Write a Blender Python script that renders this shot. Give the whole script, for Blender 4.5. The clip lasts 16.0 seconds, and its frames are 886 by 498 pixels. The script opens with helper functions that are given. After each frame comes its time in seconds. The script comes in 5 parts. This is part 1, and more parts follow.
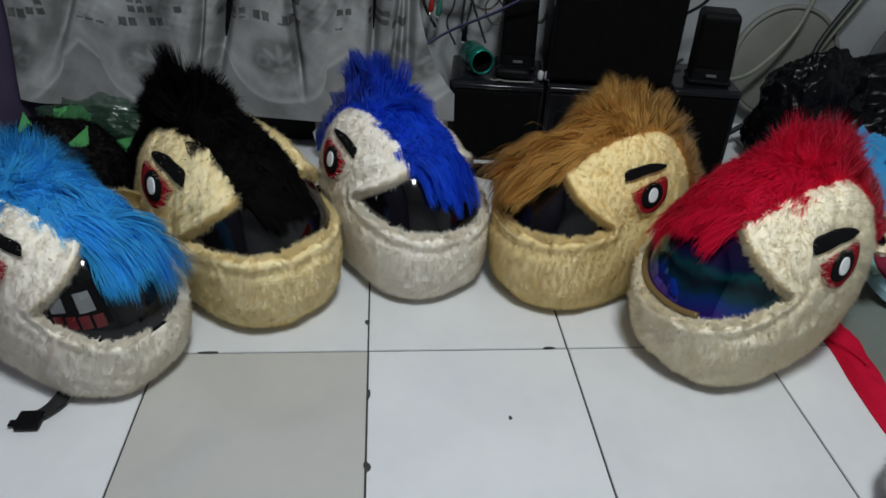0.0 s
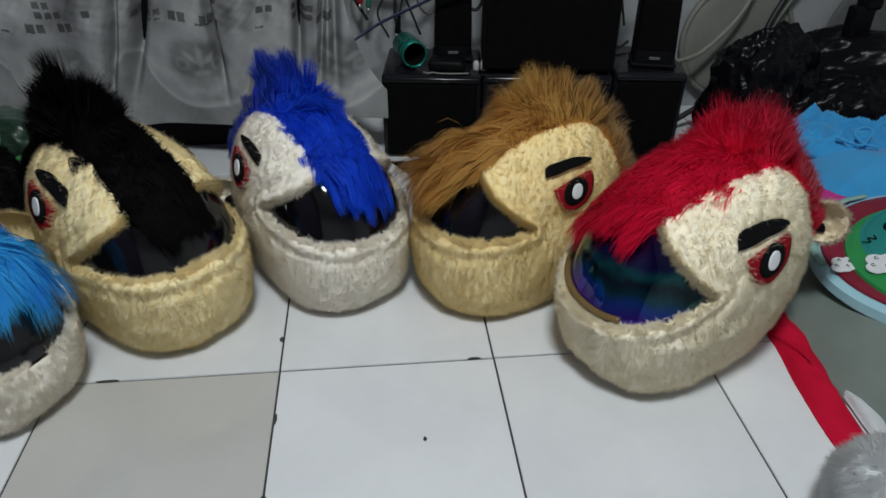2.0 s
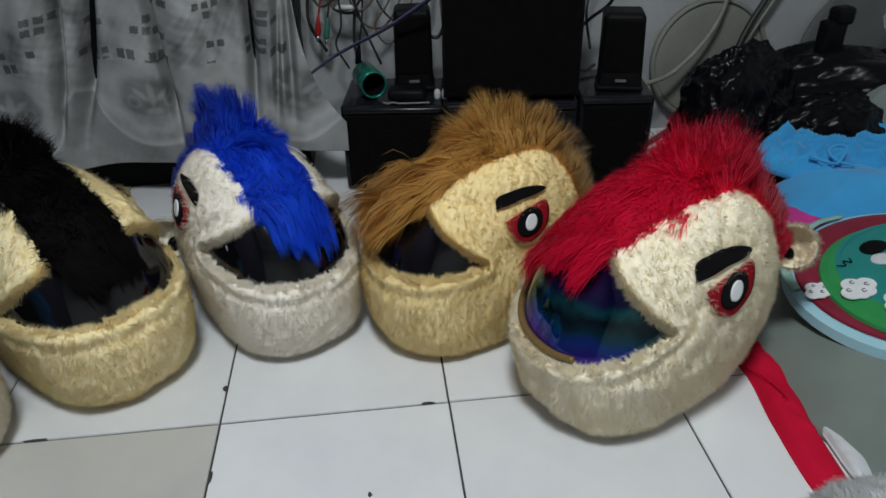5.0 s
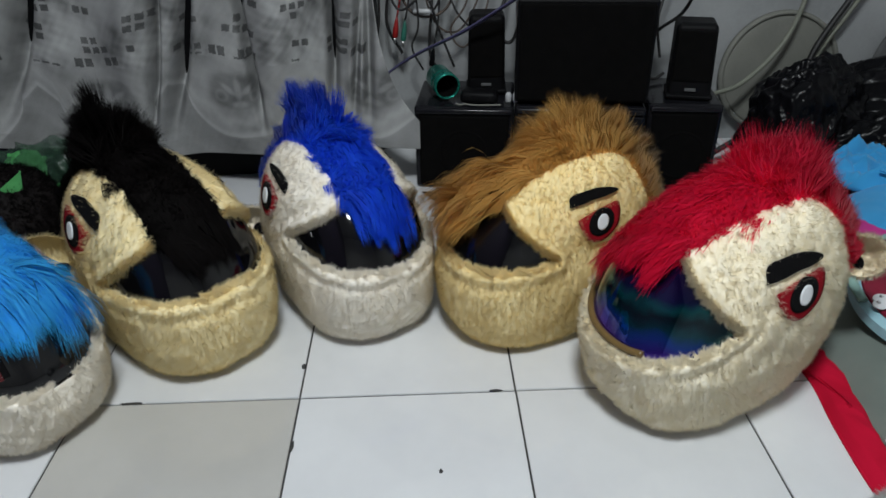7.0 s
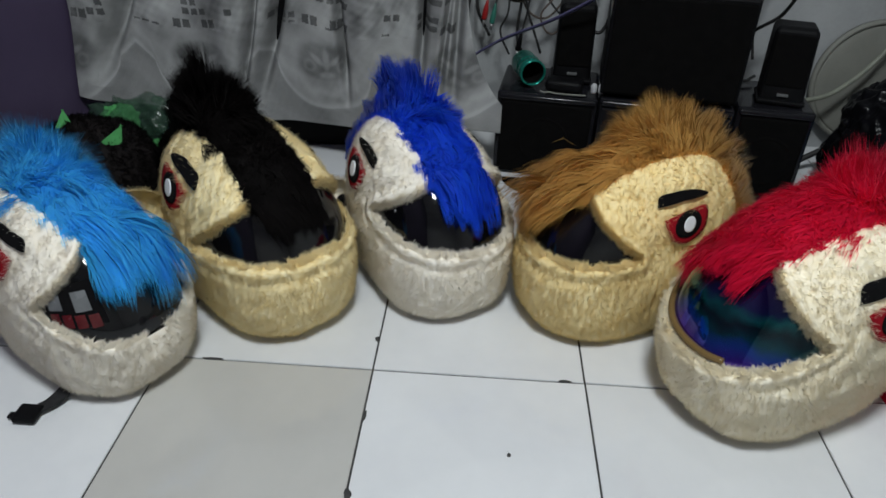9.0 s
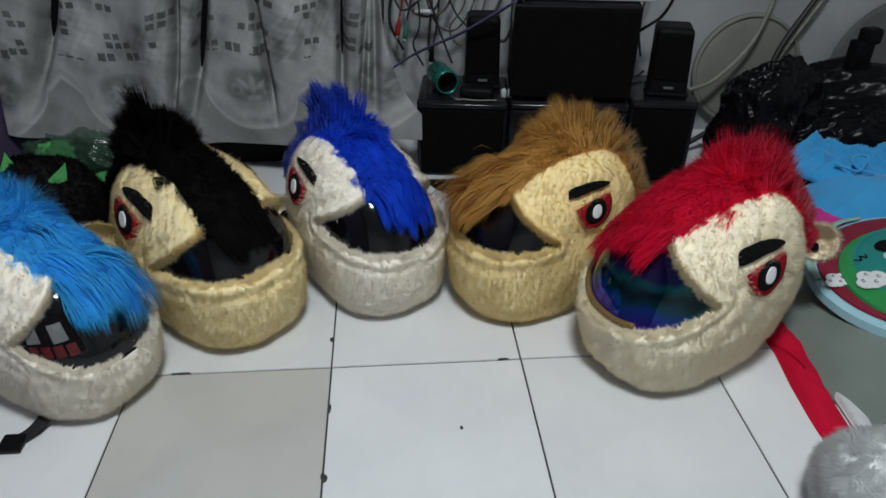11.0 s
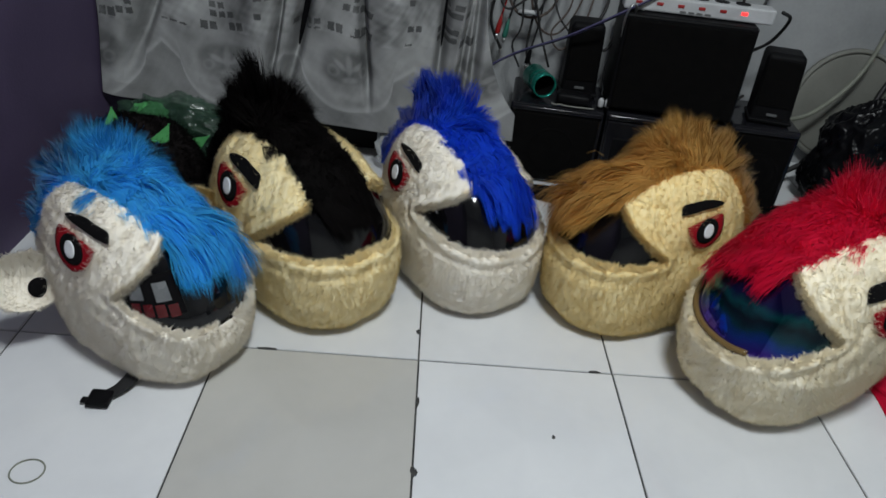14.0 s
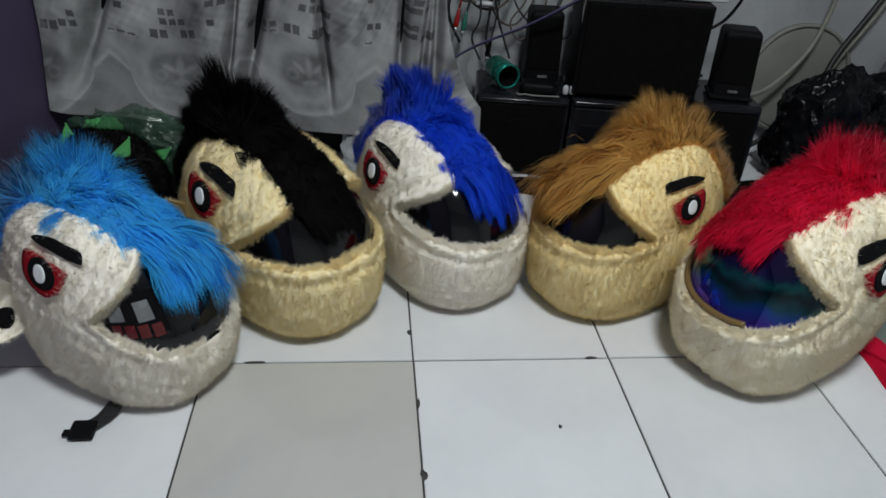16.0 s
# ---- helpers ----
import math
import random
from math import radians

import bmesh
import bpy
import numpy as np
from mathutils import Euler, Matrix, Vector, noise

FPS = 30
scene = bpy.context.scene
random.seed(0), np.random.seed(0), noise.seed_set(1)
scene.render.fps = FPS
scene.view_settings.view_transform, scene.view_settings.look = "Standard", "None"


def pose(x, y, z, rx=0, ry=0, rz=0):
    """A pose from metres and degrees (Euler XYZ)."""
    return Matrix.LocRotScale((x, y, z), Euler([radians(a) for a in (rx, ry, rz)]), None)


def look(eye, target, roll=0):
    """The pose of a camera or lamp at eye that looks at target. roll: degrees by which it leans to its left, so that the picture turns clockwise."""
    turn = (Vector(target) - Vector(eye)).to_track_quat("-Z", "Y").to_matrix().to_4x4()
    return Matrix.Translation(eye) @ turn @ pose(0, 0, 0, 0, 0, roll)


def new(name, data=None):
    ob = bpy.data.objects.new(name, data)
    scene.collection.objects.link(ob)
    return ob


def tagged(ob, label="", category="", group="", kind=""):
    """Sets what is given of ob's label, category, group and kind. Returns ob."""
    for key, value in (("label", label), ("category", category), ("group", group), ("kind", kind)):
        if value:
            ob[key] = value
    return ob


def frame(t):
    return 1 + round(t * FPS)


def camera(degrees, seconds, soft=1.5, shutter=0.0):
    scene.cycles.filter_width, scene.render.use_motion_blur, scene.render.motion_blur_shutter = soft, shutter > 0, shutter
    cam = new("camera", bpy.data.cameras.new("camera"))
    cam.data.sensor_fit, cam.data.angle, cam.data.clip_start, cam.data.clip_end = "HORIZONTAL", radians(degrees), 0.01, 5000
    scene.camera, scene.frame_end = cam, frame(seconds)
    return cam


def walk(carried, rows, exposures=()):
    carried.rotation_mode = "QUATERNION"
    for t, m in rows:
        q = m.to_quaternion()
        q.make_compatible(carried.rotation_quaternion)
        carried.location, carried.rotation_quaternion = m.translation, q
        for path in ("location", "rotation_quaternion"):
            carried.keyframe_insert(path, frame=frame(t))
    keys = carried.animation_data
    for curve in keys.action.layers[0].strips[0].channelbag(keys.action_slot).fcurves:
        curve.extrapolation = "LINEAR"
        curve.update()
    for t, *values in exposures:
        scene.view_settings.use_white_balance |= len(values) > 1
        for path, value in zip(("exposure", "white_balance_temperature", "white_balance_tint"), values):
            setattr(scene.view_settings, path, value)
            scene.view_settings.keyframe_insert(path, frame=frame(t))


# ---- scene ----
cam = camera(63.6, 16.0, 1.6)
PATH = [
    (0, (0.026, -1.081, 0.936), (0.198, 0.593, -0.144), 3.1),
    (0.5, (0.055, -1.08, 0.945), (0.24, 0.584, -0.148), 2.1),
    (1, (0.111, -1.06, 0.942), (0.303, 0.602, -0.154), 1.4),
    (1.5, (0.162, -1.021, 0.936), (0.353, 0.637, -0.167), 1.0),
    (2, (0.197, -1.002, 0.92), (0.37, 0.657, -0.184), 0.5),
    (2.5, (0.231, -0.979, 0.907), (0.39, 0.681, -0.196), 0.0),
    (3, (0.262, -0.957, 0.899), (0.42, 0.706, -0.201), -0.5),
    (3.5, (0.286, -0.937, 0.887), (0.451, 0.733, -0.201), -1.0),
    (4, (0.303, -0.937, 0.89), (0.475, 0.744, -0.181), -1.3),
    (6.3, (0.294, -0.967, 0.904), (0.424, 0.75, -0.115), -2.2),
    (6.5, (0.284, -0.974, 0.908), (0.39, 0.74, -0.115), -2.1),
    (7, (0.242, -1.002, 0.908), (0.289, 0.716, -0.116), -1.0),
    (7.5, (0.205, -1.009, 0.902), (0.185, 0.708, -0.125), 0.3),
    (8, (0.209, -1.003, 0.916), (0.113, 0.702, -0.125), 1.3),
    (8.5, (0.195, -1.009, 0.917), (0.069, 0.687, -0.136), 1.8),
    (9, (0.17, -1.011, 0.923), (0.095, 0.674, -0.15), 2.0),
    (9.5, (0.195, -1.009, 0.968), (0.2, 0.677, -0.107), 1.7),
    (9.7, (0.184, -1.041, 1.0), (0.224, 0.645, -0.075), 1.5),
    (12, (0.131, -1.147, 1.02), (0.277, 0.526, -0.068), 0.5),
    (12.5, (0.126, -1.143, 1.022), (0.266, 0.528, -0.069), 0.7),
    (13, (0.113, -1.137, 1.01), (0.24, 0.539, -0.073), 1.6),
    (13.5, (0.053, -1.133, 1.001), (0.16, 0.55, -0.074), 3.4),
    (14, (-0.025, -1.112, 0.969), (0.053, 0.58, -0.094), 5.9),
    (14.5, (-0.096, -1.106, 0.945), (-0.021, 0.592, -0.109), 7.5),
    (15, (-0.136, -1.101, 0.944), (-0.027, 0.601, -0.1), 7.3),
    (15.5, (-0.13, -1.091, 0.934), (0.037, 0.609, -0.107), 5.5),
    (16, (-0.093, -1.089, 0.931), (0.12, 0.604, -0.112), 3.9),
]
EXPOSURE = ((0.0, -0.06), (4.2, -0.08), (6.3, 0.08), (8.5, 0.10), (9.7, 0.04), (11.8, -0.02), (16.0, -0.02))
walk(cam, [(t, look(eye, target, roll)) for t, eye, target, roll in PATH], EXPOSURE)

# ---- light ----
world = bpy.data.worlds.new("world")
scene.world = world
world.use_nodes = True
world.node_tree.nodes["Background"].inputs[0].default_value = (0.75, 0.85, 1.0, 1)
world.node_tree.nodes["Background"].inputs[1].default_value = 0.02
scene.view_settings.exposure = 0.0


def lamp(name, place, target, size, watts, colour):
    data = bpy.data.lights.new(name, "AREA")
    data.shape, data.size, data.energy, data.color = "DISK", size, watts, colour
    ob = new(name, data)
    ob.matrix_world = look(place, target)
    return ob


tagged(lamp("ceiling_lamp", (0.24, -0.98, 2.42), (0.25, -0.3, 0.1), 0.42, 46.0, (0.915, 0.98, 1.0)),
       "round white ceiling lamp shining straight down", "lamp")


# ---- materials ----
def nodes_of(name):
    m = bpy.data.materials.new(name)
    m.use_nodes = True
    return m, m.node_tree.nodes, m.node_tree.links, m.node_tree.nodes["Principled BSDF"]


def material(name, low, high, rough=0.6, scale=20.0, metal=0.0, bump=0.0, fine=200.0, rough2=None, coat=0.0, sheen=0.0, spec=0.5):
    """Two colours mixed by coarse and fine noise, with uneven gloss and fine relief."""
    m, n, l, b = nodes_of(name)
    tc = n.new("ShaderNodeTexCoord")
    a = n.new("ShaderNodeTexNoise")
    a.inputs["Scale"].default_value, a.inputs["Detail"].default_value = scale, 5
    c = n.new("ShaderNodeTexNoise")
    c.inputs["Scale"].default_value, c.inputs["Detail"].default_value = fine, 3
    for t in (a, c):
        l.new(tc.outputs["Object"], t.inputs["Vector"])
    mx = n.new("ShaderNodeMath")
    mx.operation = "MULTIPLY_ADD"
    mx.inputs[1].default_value = 0.35
    l.new(c.outputs["Fac"], mx.inputs[0])
    sc = n.new("ShaderNodeMath")
    sc.operation = "MULTIPLY_ADD"
    sc.inputs[1].default_value, sc.inputs[2].default_value = 1.6, -0.5
    l.new(a.outputs["Fac"], sc.inputs[0])
    l.new(sc.outputs[0], mx.inputs[2])
    ramp = n.new("ShaderNodeValToRGB")
    ramp.color_ramp.elements[0].color, ramp.color_ramp.elements[1].color = (*low, 1), (*high, 1)
    l.new(mx.outputs[0], ramp.inputs[0])
    l.new(ramp.outputs[0], b.inputs["Base Color"])
    r = n.new("ShaderNodeMapRange")
    r.inputs["To Min"].default_value, r.inputs["To Max"].default_value = rough, rough2 if rough2 is not None else min(1, rough + 0.12)
    l.new(a.outputs["Fac"], r.inputs["Value"])
    l.new(r.outputs[0], b.inputs["Roughness"])
    b.inputs["Metallic"].default_value, b.inputs["Coat Weight"].default_value = metal, coat
    b.inputs["Sheen Weight"].default_value, b.inputs["Specular IOR Level"].default_value = sheen, spec
    if bump:
        bp = n.new("ShaderNodeBump")
        bp.inputs["Strength"].default_value, bp.inputs["Distance"].default_value = bump, 0.002
        l.new(c.outputs["Fac"], bp.inputs["Height"])
        l.new(bp.outputs[0], b.inputs["Normal"])
    return m


BACKING = {}


def skin_normals(verts, quads):
    """Smooth normals of a quad mesh, one a corner point."""
    a, b, c, d = (verts[quads[:, i]] for i in range(4))
    face = np.cross(c - a, d - b)
    out = np.zeros_like(verts)
    for i in range(4):
        np.add.at(out, quads[:, i], face)
    return out / (np.linalg.norm(out, axis=1, keepdims=True) + 1e-12)


def wound(verts, quads, normals):
    """The quads, each turned so that it faces the way of its normals."""
    quads = np.array(quads)
    a, b, c, d = (verts[quads[:, i]] for i in range(4))
    turned = np.einsum("ij,ij->i", np.cross(c - a, d - b), normals[quads].mean(1)) < 0
    quads[turned] = quads[turned][:, ::-1]
    return quads


def fur_material(name, dark, light, rough=0.85, scale=14.0, sheen=0.08, vary=0.14, through_light=0.58):
    """Fur: each tuft its own shade, with broader blotches over the whole coat."""
    m, n, l, b = nodes_of(name)
    g = n.new("ShaderNodeNewGeometry")
    tc = n.new("ShaderNodeTexCoord")
    a = n.new("ShaderNodeTexNoise")
    a.inputs["Scale"].default_value, a.inputs["Detail"].default_value = scale, 3
    l.new(tc.outputs["Object"], a.inputs["Vector"])
    mx = n.new("ShaderNodeMath")
    mx.operation = "MULTIPLY_ADD"
    mx.inputs[1].default_value = vary
    l.new(g.outputs["Random Per Island"], mx.inputs[0])
    sc = n.new("ShaderNodeMath")
    sc.operation = "MULTIPLY_ADD"
    sc.inputs[1].default_value, sc.inputs[2].default_value = 1.1, -0.15
    l.new(a.outputs["Fac"], sc.inputs[0])
    l.new(sc.outputs[0], mx.inputs[2])
    ramp = n.new("ShaderNodeValToRGB")
    ramp.color_ramp.elements[0].color, ramp.color_ramp.elements[1].color = (*dark, 1), (*light, 1)
    l.new(mx.outputs[0], ramp.inputs[0])
    l.new(ramp.outputs[0], b.inputs["Base Color"])
    b.inputs["Roughness"].default_value, b.inputs["Sheen Weight"].default_value = rough, sheen
    b.inputs["Specular IOR Level"].default_value = 0.12
    tr = n.new("ShaderNodeBsdfTranslucent")
    l.new(ramp.outputs[0], tr.inputs["Color"])
    mix = n.new("ShaderNodeMixShader")
    mix.inputs[0].default_value = through_light
    l.new(b.outputs[0], mix.inputs[1])
    l.new(tr.outputs[0], mix.inputs[2])
    l.new(mix.outputs[0], n["Material Output"].inputs["Surface"])
    # the woven backing under the pile lets no light through
    back = m.copy()
    back.name = name + "_backing"
    [x for x in back.node_tree.nodes if x.type == "MIX_SHADER"][0].inputs[0].default_value = 0.0
    BACKING[name] = back
    return m


CREAM = fur_material("cream_plush", (0.91, 0.81, 0.60), (0.99, 0.945, 0.80))
WHITE_PLUSH = fur_material("white_plush", (0.90, 0.83, 0.71), (0.985, 0.955, 0.875))
SKIN = fur_material("sand_plush", (0.90, 0.74, 0.39), (0.99, 0.90, 0.62))
TAN = fur_material("tan_plush", (0.85, 0.67, 0.31), (0.97, 0.84, 0.51))
FLUFF = fur_material("white_fluff", (0.80, 0.82, 0.83), (0.94, 0.95, 0.95))
BLACK_FUR = fur_material("black_fur", (0.004, 0.0034, 0.0034), (0.013, 0.010, 0.010), 0.7, sheen=0.0)
BLUE_FUR = fur_material("royal_blue_fur", (0.004, 0.048, 0.62), (0.022, 0.16, 1.0), 0.55, sheen=0.15, vary=0.16, through_light=0.55)
SKY_FUR = fur_material("sky_blue_fur", (0.02, 0.44, 0.97), (0.12, 0.66, 1.0), 0.55, sheen=0.15, vary=0.16, through_light=0.55)
BROWN_FUR = fur_material("golden_brown_fur", (0.52, 0.26, 0.045), (0.90, 0.57, 0.19), 0.55, sheen=0.12, vary=0.16, through_light=0.55)
RED_FUR = fur_material("crimson_fur", (0.68, 0.004, 0.042), (0.95, 0.014, 0.088), 0.6, sheen=0.12, vary=0.16, through_light=0.55)
FELT_BLACK = material("black_felt", (0.0015, 0.0015, 0.002), (0.004, 0.0035, 0.004), 0.9, 40, bump=0.4, fine=900, spec=0.15)
FELT_RED = material("red_felt", (0.20, 0.003, 0.009), (0.33, 0.007, 0.016), 0.9, 40, bump=0.4, fine=900, spec=0.15)
FELT_WHITE = material("white_felt", (0.62, 0.64, 0.66), (0.78, 0.80, 0.82), 0.9, 40, bump=0.4, fine=900, spec=0.15)
FELT_GREEN = material("green_felt", (0.05, 0.26, 0.07), (0.09, 0.38, 0.12), 0.8, 40, bump=0.3, fine=900)
VISOR = material("smoked_visor", (0.0015, 0.0015, 0.002), (0.004, 0.004, 0.005), 0.04, 9, rough2=0.09, spec=0.5)
TRIM = material("bronze_visor_trim", (0.10, 0.06, 0.02), (0.19, 0.12, 0.04), 0.25, 20)


def rainbow_visor():
    m, n, l, b = nodes_of("mirrored_rainbow_visor")
    tc = n.new("ShaderNodeTexCoord")
    sep = n.new("ShaderNodeSeparateXYZ")
    l.new(tc.outputs["Object"], sep.inputs[0])
    nz = n.new("ShaderNodeTexNoise")
    nz.inputs["Scale"].default_value, nz.inputs["Detail"].default_value = 16, 3
    l.new(tc.outputs["Object"], nz.inputs["Vector"])
    k = n.new("ShaderNodeMapRange")
    k.inputs["From Min"].default_value, k.inputs["From Max"].default_value = 0.13, 0.27
    l.new(sep.outputs["Z"], k.inputs["Value"])
    ad = n.new("ShaderNodeMath")
    ad.operation = "MULTIPLY_ADD"
    ad.inputs[1].default_value = 0.55
    l.new(nz.outputs["Fac"], ad.inputs[0])
    su = n.new("ShaderNodeMath")
    su.operation = "SUBTRACT"
    su.inputs[1].default_value = 0.28
    l.new(k.outputs[0], ad.inputs[2])
    l.new(ad.outputs[0], su.inputs[0])
    # rainbow tint; its near-black stops, broken by noise, paint in dark reflections
    ramp = n.new("ShaderNodeValToRGB")
    e = ramp.color_ramp.elements
    e[0].color, e[1].color = (0.11, 0.012, 0.24, 1), (0.015, 0.006, 0.06, 1)
    for at, c in ((0.28, (0.05, 0.02, 0.30, 1)), (0.42, (0.010, 0.05, 0.30, 1)), (0.54, (0.003, 0.05, 0.07, 1)), (0.66, (0.003, 0.012, 0.020, 1)), (0.76, (0.004, 0.09, 0.10, 1)), (0.86, (0.008, 0.012, 0.07, 1))):
        e.new(at).color = c
    l.new(su.outputs[0], ramp.inputs[0])
    l.new(ramp.outputs[0], b.inputs["Base Color"])
    b.inputs["Metallic"].default_value, b.inputs["Roughness"].default_value, b.inputs["Coat Weight"].default_value = 0.75, 0.06, 0.5
    return m


RAINBOW = rainbow_visor()


def tile_material(name, low, high):
    m = material(name, low, high, 0.04, 5, bump=0.006, fine=30, rough2=0.10)
    n, l = m.node_tree.nodes, m.node_tree.links
    info, ramp = n.new("ShaderNodeObjectInfo"), [x for x in n if x.type == "VALTORGB"][0]
    hs = n.new("ShaderNodeHueSaturation")
    k = n.new("ShaderNodeMapRange")
    k.inputs["To Min"].default_value, k.inputs["To Max"].default_value = 0.94, 1.03
    l.new(info.outputs["Random"], k.inputs["Value"])
    l.new(k.outputs[0], hs.inputs["Value"])
    l.new(ramp.outputs[0], hs.inputs["Color"])
    l.new(hs.outputs[0], n["Principled BSDF"].inputs["Base Color"])
    return m


TILE = tile_material("white_glazed_tile", (0.64, 0.65, 0.67), (0.75, 0.76, 0.775))
TILE_BEIGE = tile_material("beige_glazed_tile", (0.455, 0.445, 0.42), (0.52, 0.51, 0.485))
GROUT = material("dark_grout", (0.02, 0.02, 0.022), (0.07, 0.068, 0.065), 0.9, 60, bump=0.6, fine=500)
WALL = material("scuffed_white_wall", (0.25, 0.26, 0.265), (0.40, 0.41, 0.42), 0.75, 4, bump=0.25, fine=90)
PURPLE = material("purple_painted_wall", (0.055, 0.038, 0.085), (0.085, 0.06, 0.125), 0.6, 6, bump=0.2, fine=150)
CEIL = material("white_fill_paint", (0.66, 0.66, 0.64), (0.76, 0.76, 0.74), 0.8, 3)
PLASTIC = material("black_plastic", (0.003, 0.003, 0.0035), (0.007, 0.007, 0.008), 0.42, 30, bump=0.1, fine=700, spec=0.09)
GLOSS = material("glossy_black_plastic", (0.006, 0.006, 0.008), (0.012, 0.012, 0.015), 0.12, 20, rough2=0.22, spec=0.28)
# black of the speaker grilles, also used where shade is coloured in
CLOTH_SHADE_BLACK = material("black_cloth_and_shade", (0.0025, 0.0025, 0.0025), (0.006, 0.0055, 0.0055), 0.95, 50, bump=0.6, fine=1200, spec=0.06)
CABLE = material("black_rubber_cable", (0.008, 0.008, 0.009), (0.022, 0.021, 0.021), 0.45, 60)
CABLE_BROWN = material("dusty_brown_cable", (0.05, 0.035, 0.03), (0.10, 0.075, 0.06), 0.55, 60)
CABLE_VIOLET = material("violet_flat_cable", (0.05, 0.045, 0.11), (0.09, 0.085, 0.17), 0.35, 60)
CABLE_GREY = material("grey_green_hose", (0.16, 0.17, 0.14), (0.25, 0.26, 0.21), 0.5, 40)
WHITE_PL = material("white_plastic", (0.40, 0.41, 0.42), (0.54, 0.55, 0.56), 0.35, 25)
RED_PL = material("red_plastic", (0.25, 0.01, 0.01), (0.38, 0.02, 0.02), 0.35, 30)
GREEN_PL = material("green_plug_plastic", (0.02, 0.12, 0.09), (0.04, 0.2, 0.15), 0.4, 30)
TEAL_METAL = material("teal_metallic_tin", (0.01, 0.20, 0.15), (0.03, 0.36, 0.28), 0.22, 25, metal=0.7)
STEEL = material("bright_steel", (0.5, 0.5, 0.5), (0.65, 0.65, 0.65), 0.25, 30, metal=1.0)
LID = material("dusty_cream_lid", (0.15, 0.152, 0.135), (0.23, 0.232, 0.205), 0.6, 7, bump=0.2, fine=120)
LID_GREY = material("grey_round_panel", (0.08, 0.083, 0.084), (0.13, 0.133, 0.134), 0.65, 6)
BIN_BAG = material("black_bin_liner", (0.002, 0.002, 0.003), (0.005, 0.005, 0.006), 0.22, 12, rough2=0.34, spec=0.12)
BLUE_CLOTH = material("sky_blue_jersey", (0.025, 0.28, 0.60), (0.045, 0.37, 0.74), 0.85, 9, bump=0.5, fine=900, sheen=0.2)
PINK_CLOTH = material("hot_pink_cloth", (0.42, 0.02, 0.19), (0.58, 0.04, 0.28), 0.85, 10, bump=0.5, fine=900)
GREY_CLOTH = material("grey_green_cotton", (0.14, 0.175, 0.158), (0.20, 0.24, 0.216), 0.9, 9, bump=0.5, fine=900, sheen=0.2)
RED_CLOTH = material("red_satin_cloth", (0.44, 0.002, 0.022), (0.60, 0.006, 0.04), 0.8, 12, bump=0.4, fine=900, spec=0.15)
MAROON = material("maroon_vinyl", (0.16, 0.005, 0.02), (0.24, 0.01, 0.035), 0.4, 15)
GREEN_VINYL = material("green_vinyl", (0.015, 0.20, 0.05), (0.03, 0.30, 0.08), 0.35, 8)
TEAL_VINYL = material("teal_vinyl", (0.01, 0.17, 0.16), (0.015, 0.24, 0.22), 0.35, 8)
STRAP = material("pale_teal_strap", (0.22, 0.40, 0.36), (0.32, 0.50, 0.45), 0.5, 20)
PALE_BLUE = material("pale_blue_vinyl", (0.28, 0.52, 0.62), (0.38, 0.62, 0.70), 0.35, 10)
STICKER_WHITE = material("white_print", (0.50, 0.52, 0.54), (0.62, 0.64, 0.66), 0.4, 30)
STICKER_RED = material("dark_red_print", (0.055, 0.004, 0.005), (0.11, 0.008, 0.01), 0.2, 30, coat=0.4)
WEBBING = material("black_webbing", (0.006, 0.006, 0.007), (0.016, 0.016, 0.017), 0.8, 80, bump=0.6, fine=900)


def lace_material():
    m, n, l, b = nodes_of("grey_lace")
    at = n.new("ShaderNodeAttribute")
    at.attribute_name = "weave"
    tc = n.new("ShaderNodeTexCoord")
    nz = n.new("ShaderNodeTexNoise")
    nz.inputs["Scale"].default_value, nz.inputs["Detail"].default_value = 420, 2
    l.new(tc.outputs["Object"], nz.inputs["Vector"])
    ma = n.new("ShaderNodeMath")
    ma.operation = "MULTIPLY_ADD"
    ma.inputs[1].default_value = 0.22
    l.new(nz.outputs["Fac"], ma.inputs[0])
    l.new(at.outputs["Fac"], ma.inputs[2])
    ramp = n.new("ShaderNodeValToRGB")
    ramp.color_ramp.elements[0].color, ramp.color_ramp.elements[1].color = (0.012, 0.013, 0.014, 1), (0.41, 0.415, 0.415, 1)
    l.new(ma.outputs[0], ramp.inputs[0])
    l.new(ramp.outputs[0], b.inputs["Base Color"])
    b.inputs["Roughness"].default_value = 0.9
    return m


LACE = lace_material()


def clear_film(name, colour):
    m, n, l, b = nodes_of(name)
    b.inputs["Base Color"].default_value = (*colour, 1)
    b.inputs["Roughness"].default_value, b.inputs["Alpha"].default_value = 0.20, 0.42
    b.inputs["Coat Weight"].default_value = 0.5
    return m


FILM_GREEN = clear_film("green_tinted_film", (0.05, 0.11, 0.07))
CHECK = material("grey_check_print", (0.10, 0.105, 0.11), (0.17, 0.175, 0.18), 0.2, 30, coat=0.4)
FILM_CLEAR = clear_film("cloudy_clear_plastic", (0.72, 0.75, 0.77))
m_led, n_led, l_led, b_led = nodes_of("red_glowing_switch")
b_led.inputs["Base Color"].default_value = (0.6, 0.02, 0.02, 1)
b_led.inputs["Emission Color"].default_value, b_led.inputs["Emission Strength"].default_value = (1, 0.03, 0.03, 1), 2.5


# ---- building helpers ----
def on_backing(ob, mat, count):
    """The first faces of a furry mesh are its woven backing, the rest its pile."""
    ob.data.materials.append(BACKING[mat.name])
    index = np.zeros(len(ob.data.polygons), dtype=np.int32)
    index[:count] = 1
    ob.data.polygons.foreach_set("material_index", index)
    return ob


